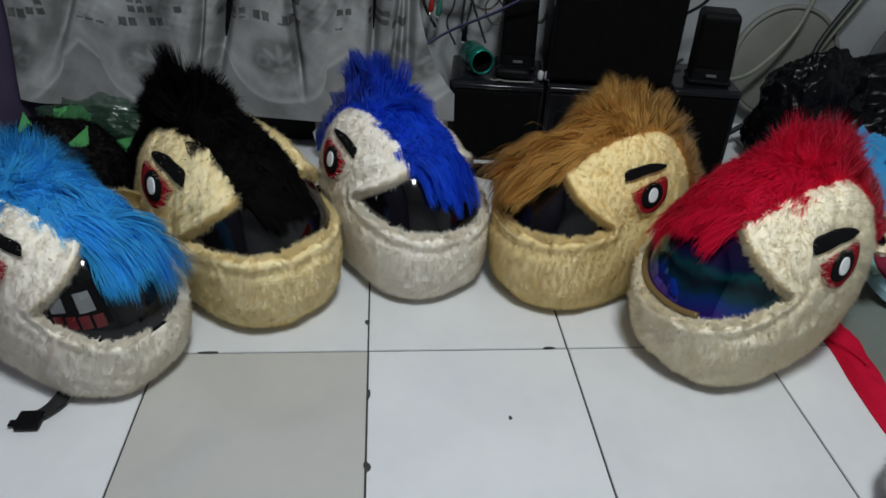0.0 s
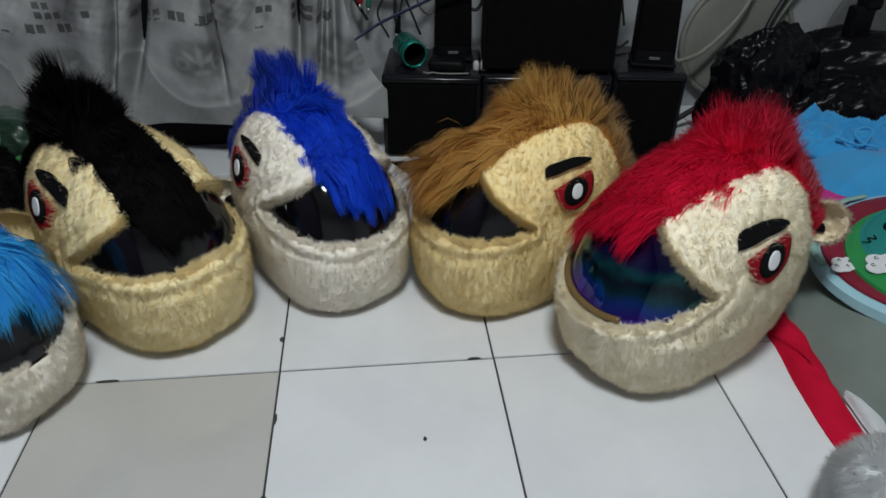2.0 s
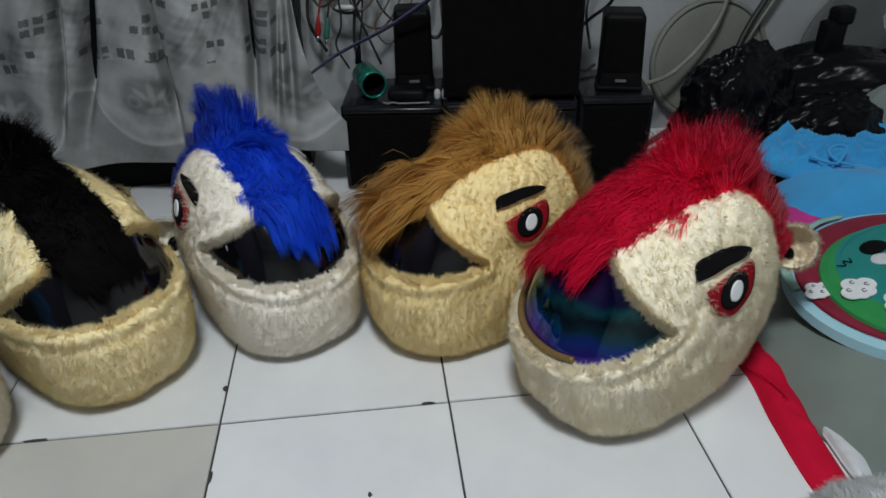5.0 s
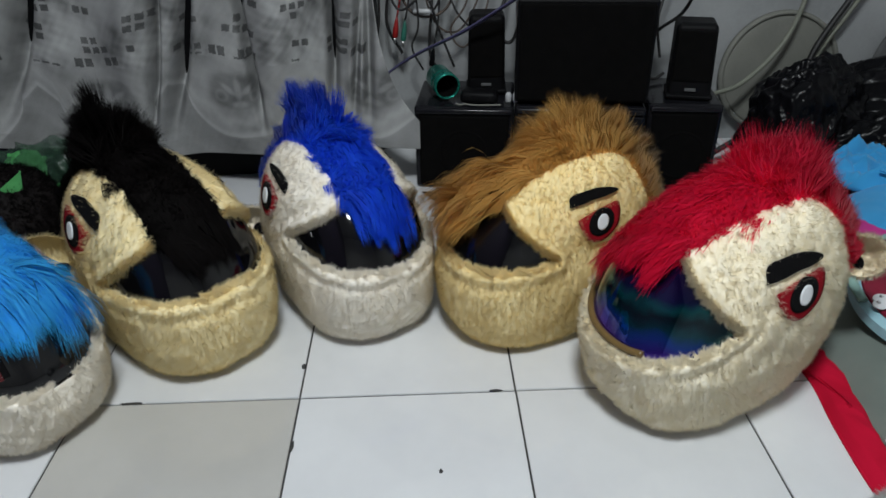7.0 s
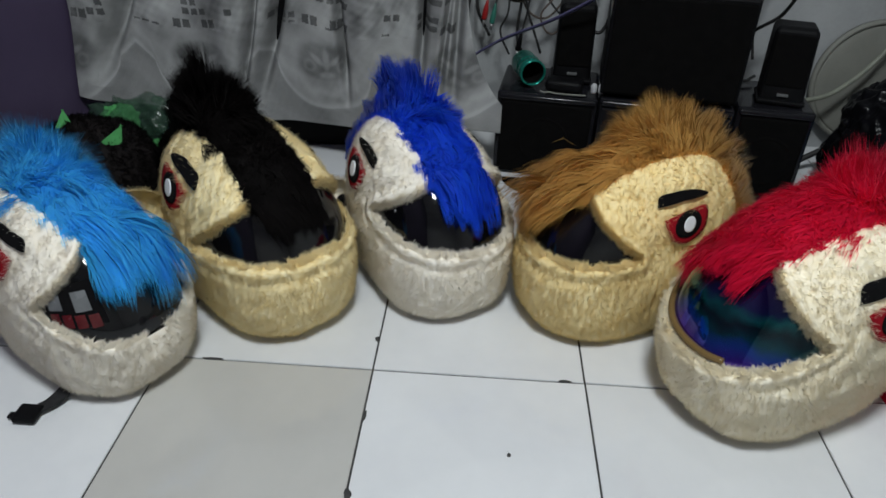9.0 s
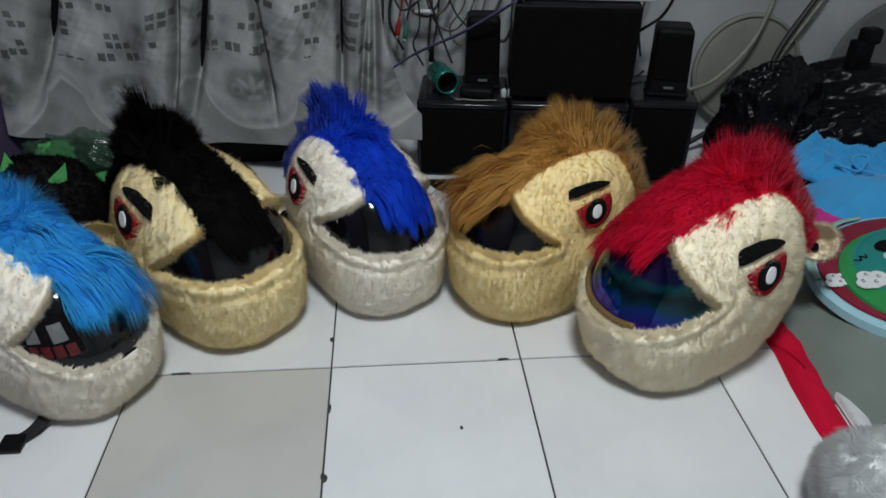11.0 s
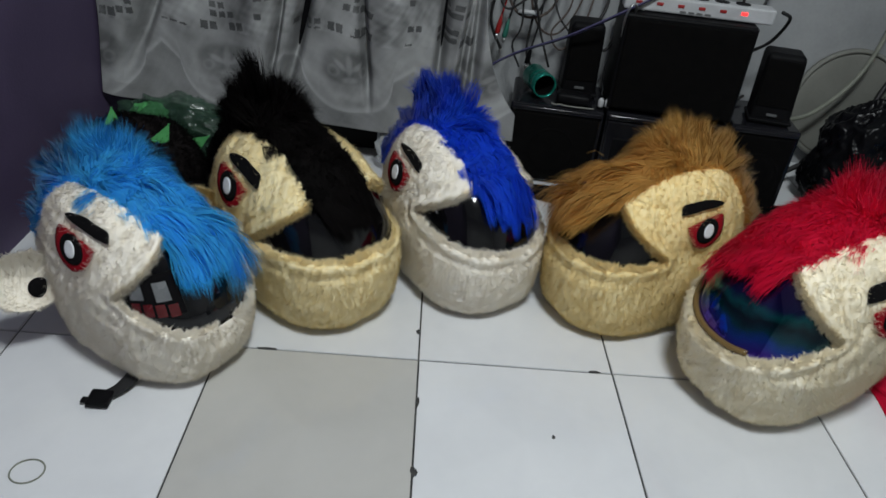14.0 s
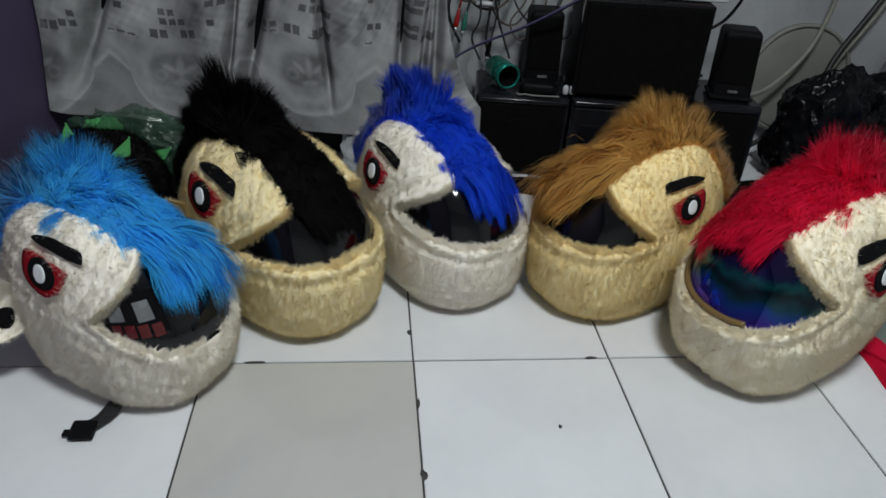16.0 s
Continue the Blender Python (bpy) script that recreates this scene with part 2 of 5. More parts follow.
def npmesh(name, verts, quads, tris, mat, parent=None, normals=None, smooth=True):
    """One mesh object out of arrays."""
    verts = np.asarray(verts, dtype=np.float32).reshape(-1, 3)
    quads = np.asarray(quads, dtype=np.int32).reshape(-1, 4)
    tris = np.asarray(tris, dtype=np.int32).reshape(-1, 3)
    me = bpy.data.meshes.new(name)
    me.vertices.add(len(verts))
    me.vertices.foreach_set("co", verts.ravel())
    loops = np.concatenate([quads.ravel(), tris.ravel()])
    me.loops.add(len(loops))
    me.loops.foreach_set("vertex_index", loops)
    starts = np.concatenate([np.arange(len(quads)) * 4, len(quads) * 4 + np.arange(len(tris)) * 3]).astype(np.int32)
    me.polygons.add(len(starts))
    me.polygons.foreach_set("loop_start", starts)
    me.update(calc_edges=True)
    me.validate()
    me.polygons.foreach_set("use_smooth", np.full(len(me.polygons), smooth))
    if normals is not None:
        me.normals_split_custom_set_from_vertices(np.asarray(normals, dtype=np.float32).tolist())
    me.materials.append(mat)
    ob = new(name, me)
    if parent:
        ob.parent = parent
    return ob


def part(name, bm, mat, parent=None, label="", smooth=False):
    """Links a bmesh as one mesh object under a thing or a part."""
    me = bpy.data.meshes.new(name)
    bm.to_mesh(me)
    bm.free()
    if smooth:
        for p in me.polygons:
            p.use_smooth = True
    me.materials.append(mat)
    ob = new(name, me)
    ob.parent = parent
    return tagged(ob, label)


def thing(name, m, label, category, group="", kind=""):
    ob = new(name)
    ob.empty_display_size = 0.05
    ob.matrix_world = m
    return tagged(ob, label, category, group, kind)


def box(x0, y0, z0, x1, y1, z1, bevel=0.0, seg=2):
    bm = bmesh.new()
    bmesh.ops.create_cube(bm, size=1)
    for v in bm.verts:
        v.co = ((x0 + x1) / 2 + v.co.x * (x1 - x0), (y0 + y1) / 2 + v.co.y * (y1 - y0), (z0 + z1) / 2 + v.co.z * (z1 - z0))
    if bevel:
        bmesh.ops.bevel(bm, geom=bm.edges[:], offset=bevel, segments=seg, affect="EDGES", profile=0.5)
    return bm


def lathe(profile, n=32, axis="Z", cap=True):
    """A turned body out of (radius, height) pairs."""
    bm = bmesh.new()
    rings = []
    for r, h in profile:
        ring = []
        for i in range(n):
            a = 2 * math.pi * i / n
            c = (r * math.cos(a), r * math.sin(a), h)
            ring.append(bm.verts.new(c if axis == "Z" else (c[0], -c[2], c[1])))
        rings.append(ring)
    for a, b in zip(rings, rings[1:]):
        for i in range(n):
            bm.faces.new((a[i], a[(i + 1) % n], b[(i + 1) % n], b[i]))
    if cap:
        bm.faces.new(rings[0][::-1])
        bm.faces.new(rings[-1])
    bmesh.ops.recalc_face_normals(bm, faces=bm.faces)
    return bm


def spline(points, steps=10):
    """A smooth line through the points."""
    p = [np.array(q, float) for q in points]
    p = [2 * p[0] - p[1]] + p + [2 * p[-1] - p[-2]]
    out = []
    for a, b, c, d in zip(p, p[1:], p[2:], p[3:]):
        for i in range(steps):
            t = i / steps
            out.append(0.5 * (2 * b + (c - a) * t + (2 * a - 5 * b + 4 * c - d) * t * t + (3 * b - a - 3 * c + d) * t ** 3))
    return np.array(out + [p[-2]])


def tube(points, radius, n=8, steps=10, flat=1.0):
    """A cable swept along the points."""
    line = spline(points, steps)
    bm = bmesh.new()
    rings = []
    up = np.array((0.13, 0.31, 0.94))
    for i, c in enumerate(line):
        d = line[min(i + 1, len(line) - 1)] - line[max(i - 1, 0)]
        d /= np.linalg.norm(d) + 1e-9
        s = np.cross(d, up)
        s /= np.linalg.norm(s) + 1e-9
        u = np.cross(s, d)
        rings.append([bm.verts.new(c + radius * (flat * math.cos(k) * s + math.sin(k) * u)) for k in (2 * math.pi * j / n for j in range(n))])
    for a, b in zip(rings, rings[1:]):
        for j in range(n):
            bm.faces.new((a[j], a[(j + 1) % n], b[(j + 1) % n], b[j]))
    bm.faces.new(rings[0][::-1])
    bm.faces.new(rings[-1])
    return bm


# ---- room ----
floor = part("floor", box(-2.4, -2.8, -0.12, 2.8, 1.45, -0.0035), GROUT)
tagged(floor, "white glazed tile floor with dark grout joints", "floor", kind="structure")
wall_back = part("wall_north", box(-2.5, 1.18, 0, 2.8, 1.32, 2.6), WALL)
tagged(wall_back, "scuffed unseen white wall, added to bounce light", "wall", kind="structure")
tagged(part("wall_west", box(-1.10, -2.8, 0, -0.955, 1.177, 2.6), PURPLE), "dull purple painted wall", "wall", kind="structure")
# east and south walls and ceiling: unseen, kept pale to bounce fill light
tagged(part("wall_east", box(2.5, -2.8, 0, 2.65, 1.177, 2.6), CEIL), "unseen white wall, added to bounce light", "wall", kind="structure")
tagged(part("wall_south", box(-2.5, -2.95, 0, 2.8, -2.803, 2.6), CEIL), "unseen white wall, added to bounce light", "wall", kind="structure")
tagged(part("ceiling", box(-2.5, -2.95, 2.603, 2.8, 1.32, 2.7), CEIL), "unseen white ceiling, added to bounce light", "ceiling", kind="structure")

# ---- fur ----
rng = np.random.default_rng(7)


def unit(v):
    return v / (np.linalg.norm(v, axis=-1, keepdims=True) + 1e-9)


def strands(lines, width, normals, jitter=0.3):
    """Tapered blades along lines (N, K, 3): vertices, quads, tris and soft normals."""
    n, k, _ = lines.shape
    d = unit(lines[:, 1] - lines[:, 0])
    side = unit(np.cross(d, normals + 0.35 * rng.normal(size=(n, 3))))
    w = np.asarray(width).reshape(-1, 1)
    cols = []
    for i in range(k - 1):
        f = (1.0, 0.85, 0.62, 0.4, 0.25)[min(i, 4)]
        cols += [lines[:, i] - side * w * f, lines[:, i] + side * w * f]
    cols.append(lines[:, -1])
    per = len(cols)
    verts = np.stack(cols, 1).reshape(-1, 3)
    base = (np.arange(n) * per)[:, None]
    quads = np.concatenate([base + np.array([[2 * i, 2 * i + 1, 2 * i + 3, 2 * i + 2]]) for i in range(k - 2)]) if k > 2 else np.zeros((0, 4))
    tris = base + np.array([[per - 3, per - 2, per - 1]])
    nn = unit(normals + jitter * rng.normal(size=(n, 3)))
    return verts, quads, tris, np.repeat(nn, per, axis=0)


def scatter(verts, quads, count):
    """Points spread evenly over a quad mesh."""
    a, b, c, d = (verts[quads[:, i]] for i in range(4))
    area = np.linalg.norm(np.cross(c - a, d - b), axis=1)
    pick = rng.choice(len(quads), size=count, p=area / area.sum())
    u, v = rng.random((count, 1)), rng.random((count, 1))
    p = (a[pick] * (1 - u) + b[pick] * u) * (1 - v) + (d[pick] * (1 - u) + c[pick] * u) * v
    nn = unit(np.cross(c[pick] - a[pick], d[pick] - b[pick]))
    return p, nn


def wave(p, s, seed):
    """Cheap smooth noise of points."""
    r = np.random.default_rng(seed)
    out = np.zeros(len(p))
    for i in range(7):
        k = r.normal(size=3) * s * (1 + 0.35 * i)
        out += np.sin(p @ k + r.random() * 6.28) / (1 + 0.35 * i)
    return out / 3.0


def pile(verts, quads, normals_out, count, length, width, seed, keep=None, lean=(0, 0, -0.35)):
    """Short plush pile over a quad mesh."""
    p, nn = scatter(verts, quads, count)
    flip = np.sign(np.einsum("ij,ij->i", nn, normals_out(p)))
    nn = nn * np.where(flip == 0, 1, flip)[:, None]
    if keep is not None:
        k = keep(p)
        p, nn = p[k], nn[k]
    m = len(p)
    tuft = np.stack([wave(p, 150, seed + i) + 0.6 * wave(p, 70, seed + 30 + i) for i in range(3)], 1)
    tan = 0.55 * tuft + 1.0 * np.array(lean)
    tan = tan - nn * np.einsum("ij,ij->i", tan, nn)[:, None] + 0.001
    d = unit(0.50 * nn + 0.72 * unit(tan) + 0.34 * rng.normal(size=(m, 3)))
    ln = length * (0.65 + 0.5 * rng.random((m, 1))) * (1 + 0.25 * wave(p, 90, seed + 9)[:, None])
    return strands(np.stack([p - nn * 0.001, p + d * ln], 1), width * (0.7 + 0.6 * rng.random(m)), unit(nn + 0.12 * d), 0.12)


def joined(*sets):
    v, q, t, n, off = [], [], [], [], 0
    for a, b, c, d in sets:
        v.append(a), n.append(d)
        q.append(np.asarray(b, dtype=np.int64).reshape(-1, 4) + off), t.append(np.asarray(c, dtype=np.int64).reshape(-1, 3) + off)
        off += len(a)
    return np.concatenate(v), np.concatenate(q), np.concatenate(t), np.concatenate(n)


# ---- plush helmets ----
HALF_W, HALF_L, HALF_BACK, WAIST, DOME = 0.146, 0.202, 0.242, 0.137, 0.222

# how far each cover draws in towards its base
GATHER = [0.145]


def slope(z):
    return 0.435 * np.clip(z - 0.08, 0, None) ** 1.5


def reach(z):
    """How wide the helmet is at a height, from 0 to 1."""
    up, down = np.clip((z - WAIST) / DOME, 0, 1), np.clip((WAIST - z) / WAIST, 0, 1)
    return np.where(z > WAIST, (1 - up ** 2.15) ** (1 / 2.15), (1 - down ** 5.5) ** (1 / 5.5) * (1 - GATHER[0] * down))


def plan(az):
    half = np.where(np.cos(az) > 0, HALF_L, HALF_BACK)
    return ((np.abs(np.sin(az)) / HALF_W) ** 2.4 + (np.abs(np.cos(az)) / half) ** 2.4) ** (-1 / 2.4)


def shell(az, z, out=0.0):
    """A point of the helmet's skin; az from the front, towards +x."""
    square = 1 + 0.05 * np.sin(2 * az) ** 2 * np.clip((WAIST - z) / WAIST, 0, 1)
    r = plan(az) * reach(z) * square + out * np.clip(reach(z) * 1.6, 0, 1)
    zz = z + out * np.clip((z - WAIST) / DOME, -0.2, 1)
    return np.stack([r * np.sin(az), -(r * np.cos(az) - slope(z)), zz], -1)


def levels(n):
    """Heights from the base to the crown, closer where the skin turns over."""
    psi = np.linspace(-math.pi / 2, math.pi / 2, n)
    s = np.sin(psi)
    return np.where(s > 0, WAIST + DOME * np.abs(s) ** (2 / 2.15), WAIST - WAIST * np.abs(s) ** (2 / 5.5))


def outward(p):
    c = np.array((0, 0.045, 0.16))
    return unit((p - c) / np.array((HALF_W, HALF_L, 0.18)) ** 2 * 0.03)


class Face:
    """Where a helmet's visor opening and cheeks lie: corner, point and lip as (azimuth, height)."""

    def __init__(self, corner, point, lip, near, near_width=0.052, far_width=0.100):
        self.corner, self.point, self.lip, self.near = corner, point, lip, near
        self.near_width, self.far_width = near_width, far_width
        self.middle, self.half = -near * (far_width - near_width) / 2, (near_width + far_width) / 2
        p = shell(np.array(point[0]), np.array(point[1]))
        self.px, self.py = abs(float(p[0])), float(p[1])

    def lower(self, A):
        return self.lip + (self.corner[1] - self.lip) * (A / self.corner[0]) ** 2

    def upper(self, A):
        (ca, cz), (pa, pz) = self.corner, self.point
        return np.where(A > pa, pz - (A - pa) / (ca - pa) * (pz - cz), pz + (pa - A) / pa * 0.012)

    def mouth(self, az, z):
        """Above 0 inside the visor's opening, in metres."""
        A = np.abs(az)
        return np.minimum(np.minimum(z - self.lower(A), self.upper(A) - z), (self.corner[0] - A) * 0.15)

    def crest(self, az, z):
        """Above 0 on the strip along the top that carries the mane."""
        p = shell(az, z)
        x, y = p[..., 0] * self.near, p[..., 1]
        w = self.px + (self.near_width - self.px) * np.clip((y - self.py) / 0.10, 0, 1)
        wrap = 0.11 * np.clip((y - 0.150) / 0.07, 0, 1) ** 1.5
        side = np.where(x > 0, w + wrap - x, self.far_width + wrap + x)
        low = np.where(y > 0.10, 0.15 + 0.08 * np.clip(np.abs(x) / 0.10, 0, 1), self.upper(np.abs(az)) - 0.006)
        return np.minimum(side, z - low)


def climb(az, z):
    """The way up the skin from a low height to z, in metres."""
    zs = np.linspace(0.03, WAIST + DOME - 0.0005, 600)
    p = shell(np.full(600, az), zs)
    s = np.concatenate([[0], np.cumsum(np.linalg.norm(np.diff(p, axis=0), axis=1))])
    return np.interp(z, zs, s), zs, s


def skin_patch(name, outline, az0, z0, side, out, mat, parent, thick=0.003):
    """A piece of felt sewn on the skin: outline in metres towards the front and up."""
    o = np.array(outline)
    c = o.mean(0)
    line = spline(list(map(tuple, np.vstack([o, o[:1]]))), 6)[:-1] if len(o) < 30 else o
    n = len(line)
    rings = [c + (line - c) * f for f in (0.08, 0.3, 0.55, 0.8, 1.0)]
    rad = float(plan(np.array(az0)) * reach(np.array(z0)))
    s0, zs, ss = climb(az0, z0)

    def put(q, k):
        az = side * (az0 - q[:, 0] / rad)
        return shell(az, np.interp(s0 + q[:, 1], ss, zs), k)
    pts = [put(r, out) for r in rings] + [put(rings[-1], out - thick)]
    verts = np.concatenate(pts)
    quads = [(k * n + i, k * n + (i + 1) % n, (k + 1) * n + (i + 1) % n, (k + 1) * n + i) for k in range(len(pts) - 1) for i in range(n)]
    mid = len(verts)
    verts = np.vstack([verts, pts[0].mean(0)])
    tris = [(mid, (i + 1) % n, i) for i in range(n)]
    return npmesh(name, verts, quads, tris, mat, parent)


def patch_fringe(outline, az0, z0, side, count):
    """Loose pile that falls over the edge of a felt patch."""
    o = np.array(outline)
    line = spline(list(map(tuple, np.vstack([o, o[:1]]))), 12)[:-1]
    c = line.mean(0)
    at = line[rng.integers(len(line), size=count)]
    root = at + (at - c) / (np.linalg.norm(at - c, axis=1, keepdims=True) + 1e-9) * 0.004 * rng.random((count, 1)) + 0.0012 * rng.normal(size=(count, 2))
    inward = c - at
    inward = inward / (np.linalg.norm(inward, axis=1, keepdims=True) + 1e-9)
    tip = root + (0.45 * inward + np.array((0.0, -0.30)) + 0.5 * rng.normal(size=(count, 2))) * 0.0062
    rad = float(plan(np.array(az0)) * reach(np.array(z0)))
    s0, zs, ss = climb(az0, z0)

    def put(q, k):
        return shell(side * (az0 - q[:, 0] / rad), np.interp(s0 + q[:, 1], ss, zs), k)
    a, b = put(root, 0.0085), put(tip, 0.0155 + 0.004 * rng.random(count))
    return strands(np.stack([a, b], 1), 0.0007 * (0.7 + 0.6 * rng.random(count)), outward(a), 0.08)


def oval(a, b, cx=0.0, cy=0.0, n=32):
    return [(cx + a * math.cos(2 * math.pi * i / n), cy + b * math.sin(2 * math.pi * i / n)) for i in range(n)]


EYE_SHAPE = [(0.049, 0.016), (0.02, 0.025), (-0.02, 0.031), (-0.045, 0.032), (-0.048, 0.008), (-0.038, -0.018), (-0.008, -0.035), (0.018, -0.029), (0.036, -0.008)]
BROW_SHAPE = [(0.055, -0.014), (0.056, 0.008), (0.030, 0.013), (-0.01, 0.014), (-0.045, 0.006), (-0.058, -0.004), (-0.03, -0.008), (0.0, -0.008), (0.03, -0.012)]


def inside(poly, q):
    """Which of the points q lie within the outline."""
    hit = np.zeros(len(q), bool)
    for (x0, y0), (x1, y1) in zip(poly, poly[1:] + poly[:1]):
        c = (y0 > q[:, 1]) != (y1 > q[:, 1])
        hit ^= c & (q[:, 0] < (x1 - x0) * (q[:, 1] - y0) / (y1 - y0 + 1e-12) + x0)
    return hit


def push_out(p, eps):
    """Keep hair outside the helmet."""
    z = np.clip(p[:, 2], 0.005, WAIST + DOME - 0.002)
    s = slope(z)
    f = -p[:, 1] + s
    az = np.arctan2(p[:, 0], f)
    rho, lim = np.hypot(p[:, 0], f), plan(az) * reach(z) + eps
    k = np.where((rho < lim) & (p[:, 2] < WAIST + DOME), lim / (rho + 1e-6), 1.0)
    q = p.copy()
    q[:, 0], q[:, 1] = p[:, 0] * k, -(f * k - s)
    return q


def mane_hair(face, count, style, seed):
    """Long hair along the crest. style: length, forward reach over the visor, lift, tousle."""
    length, drape, lift, tousle, tilt, crown_y, peak, gather, fringe = style
    az = rng.uniform(-math.pi, math.pi, count * 22)
    z = WAIST + DOME * np.sin(rng.uniform(0.0, math.pi / 2, count * 22)) ** (2 / 2.15)
    p = shell(az, z)
    # even spread over the skin: keep each try by the width of its ring and by its slant
    even = (np.hypot(p[:, 0], p[:, 1] - slope(z)) / 0.2 + 0.02) > rng.random(len(az)) * 1.1
    p = p[(face.crest(az, z) > np.abs(rng.normal(0, 0.002, len(az)))) & even][:count]
    nn = outward(p)
    n = len(p)
    fwd = np.clip((crown_y - p[:, 1]) / 0.10, -1, 1)[:, None]
    front = np.clip(fwd, 0, 1)
    flow = np.concatenate([np.zeros((n, 1)), -fwd, np.zeros((n, 1))], 1)
    flow = flow - nn * np.einsum("ij,ij->i", flow, nn)[:, None]
    # locks: each hair belongs to a guide, which sets its length, slant and where the tip gathers
    guides = rng.choice(n, n // 60, replace=False)
    gp = p[guides]
    mine = np.concatenate([((blk[:, None] - gp[None]) ** 2).sum(2).argmin(1) for blk in np.array_split(p + 0.004 * rng.normal(size=(n, 3)), 24)])
    slant = (rng.normal(size=(len(guides), 3)) * tousle)[mine]
    grow = (0.62 + 0.72 * rng.random(len(guides)))[mine][:, None]
    clump = np.stack([wave(p, 42, seed + i) for i in range(3)], 1)
    rise = np.array((0, 0, 1.0)) * 0.45 * (1 - front)
    d = unit(nn * lift * (1 - 0.72 * front) + rise + flow * (0.35 + 0.9 * front * drape) + clump * tousle * 0.8 + slant + 0.07 * rng.normal(size=(n, 3))
             + np.array((tilt, 0, 0)) * front)
    off = p[:, 0] - face.middle
    edge = np.clip(np.abs(off) / face.half, 0, 1.2)
    d[:, 0] -= np.sign(off) * (0.45 * edge * (1 - 0.8 * front[:, 0]) + 0.10 * edge)
    d = unit(d)
    mid = np.exp(-((p[:, 1:2] - crown_y) / 0.08) ** 2)
    brim = np.clip((0.0 - p[:, 1:2]) / 0.07, 0, 1)
    far = np.clip(-p[:, :1] * face.near / 0.05, 0, 1)
    ln = length * (0.8 + 0.3 * rng.random((n, 1))) * grow * (1 - 0.45 * (1 - brim) * np.clip(edge[:, None], 0, 1) ** 2) * (1 + peak * mid)
    ln = ln * (1 + (fringe - 1) * brim * (0.8 + 0.2 * far))
    pts = [p - nn * 0.002]
    q = p
    for i, g in enumerate((0.08, 0.26, 0.45, 0.65)):
        d = unit(d + np.array((0, 0, -1.0)) * g * (0.16 + 0.62 * front * drape)
                 + 0.27 * np.stack([wave(q, 60, seed + 60 + i + 3 * k) for k in range(3)], 1) + 0.09 * rng.normal(size=(n, 3)))
        q = push_out(q + d * ln / 4, 0.003 + 0.020 * rng.random(n))
        pts.append(q)
    lines = np.stack(pts, 1)
    gl = lines[guides][mine]
    for i, t in enumerate((0.0, 0.12, 0.34, 0.52, 0.66)):
        lines[:, i] += (gl[:, i] + (p - gp[mine]) * 0.25 - lines[:, i]) * t * gather
    return strands(lines, (0.0008 + 0.0007 * rng.random(n)), unit(nn + 0.45 * unit(pts[-1] - p)) + 0.25 * clump, 0.07)


def ear(parent, side, fur, seed, az=2.22, z=0.168, size=0.058, fold=0.0):
    """A cupped plush ear, open towards the front, with a round black spot."""
    e = new("ear")
    e.parent = parent
    base = shell(np.array([side * az]), np.array([z]))[0]
    out = Vector((base[0], base[1] - 0.03, 0)).normalized()
    fwd = Vector((0, -1, 0.25)).normalized()
    fwd = (fwd - out * fwd.dot(out)).normalized()
    up = out.cross(fwd) if out.cross(fwd).z > 0 else fwd.cross(out)
    fwd = Matrix.Rotation(radians(fold) * side, 3, up) @ fwd
    lat = Matrix.Rotation(radians(fold) * side, 3, up) @ out
    m = Matrix((lat, fwd, up)).transposed().to_4x4()
    m.translation = Vector(base) + lat * size * 0.85
    m = np.array(m)
    n, k = 28, 8
    verts = []
    for layer in (0, 1):
        for i in range(k + 1):
            r = i / k
            for j in range(n):
                a = 2 * math.pi * j / n
                cup = -0.030 * (1 - r * r) - 0.010 * layer * (1 - 0.5 * r ** 4)
                verts.append((size * r * math.cos(a) * 1.05, cup + 0.006 * math.sin(3 * a + seed) * r, size * r * math.sin(a)))
    verts = np.array(verts)
    verts = verts @ m[:3, :3].T + m[:3, 3]
    ring = lambda layer, i, j: layer * (k + 1) * n + i * n + j % n
    quads = [(ring(l, i, j), ring(l, i, j + 1), ring(l, i + 1, j + 1), ring(l, i + 1, j)) for l in (0, 1) for i in range(k) for j in range(n)]
    quads += [(ring(0, k, j), ring(0, k, j + 1), ring(1, k, j + 1), ring(1, k, j)) for j in range(n)]
    quads = np.array(quads)
    centre = np.array(m[:3, 3]) + 0.02 * np.array(fwd)
    hair = pile(verts, quads[k * n:], lambda p: unit(p - centre), 5200, 0.012, 0.0007, seed)
    lining = pile(verts, quads[:k * n], lambda p: unit(centre - p), 3000, 0.008, 0.0006, seed + 4)
    nn = unit(verts - centre)
    nn[:(k + 1) * n] *= -1
    v, q, t, nn = joined((verts, wound(verts, quads, nn), np.zeros((0, 3)), nn), hair, lining)
    me = on_backing(npmesh("ear", v, q, t, fur, parent, nn), fur, len(quads))
    bpy.data.objects.remove(e)
    spot = lathe([(0.001, 0.0), (0.019, 0.0), (0.021, 0.002), (0.019, 0.006), (0.010, 0.008), (0.001, 0.0085)], 24, "Z")
    s = part("inner_spot", spot, FELT_BLACK, me, "round black felt spot", True)
    s.matrix_parent_inverse = Matrix()
    lower = Matrix(m.tolist()) @ Matrix.Translation((-size * 0.35, -0.022, -size * 0.35)) @ pose(0, 0, 0, -90, 0, 0)
    s.matrix_basis = lower @ Matrix.Scale(min(1, size / 0.05), 4)
    return me


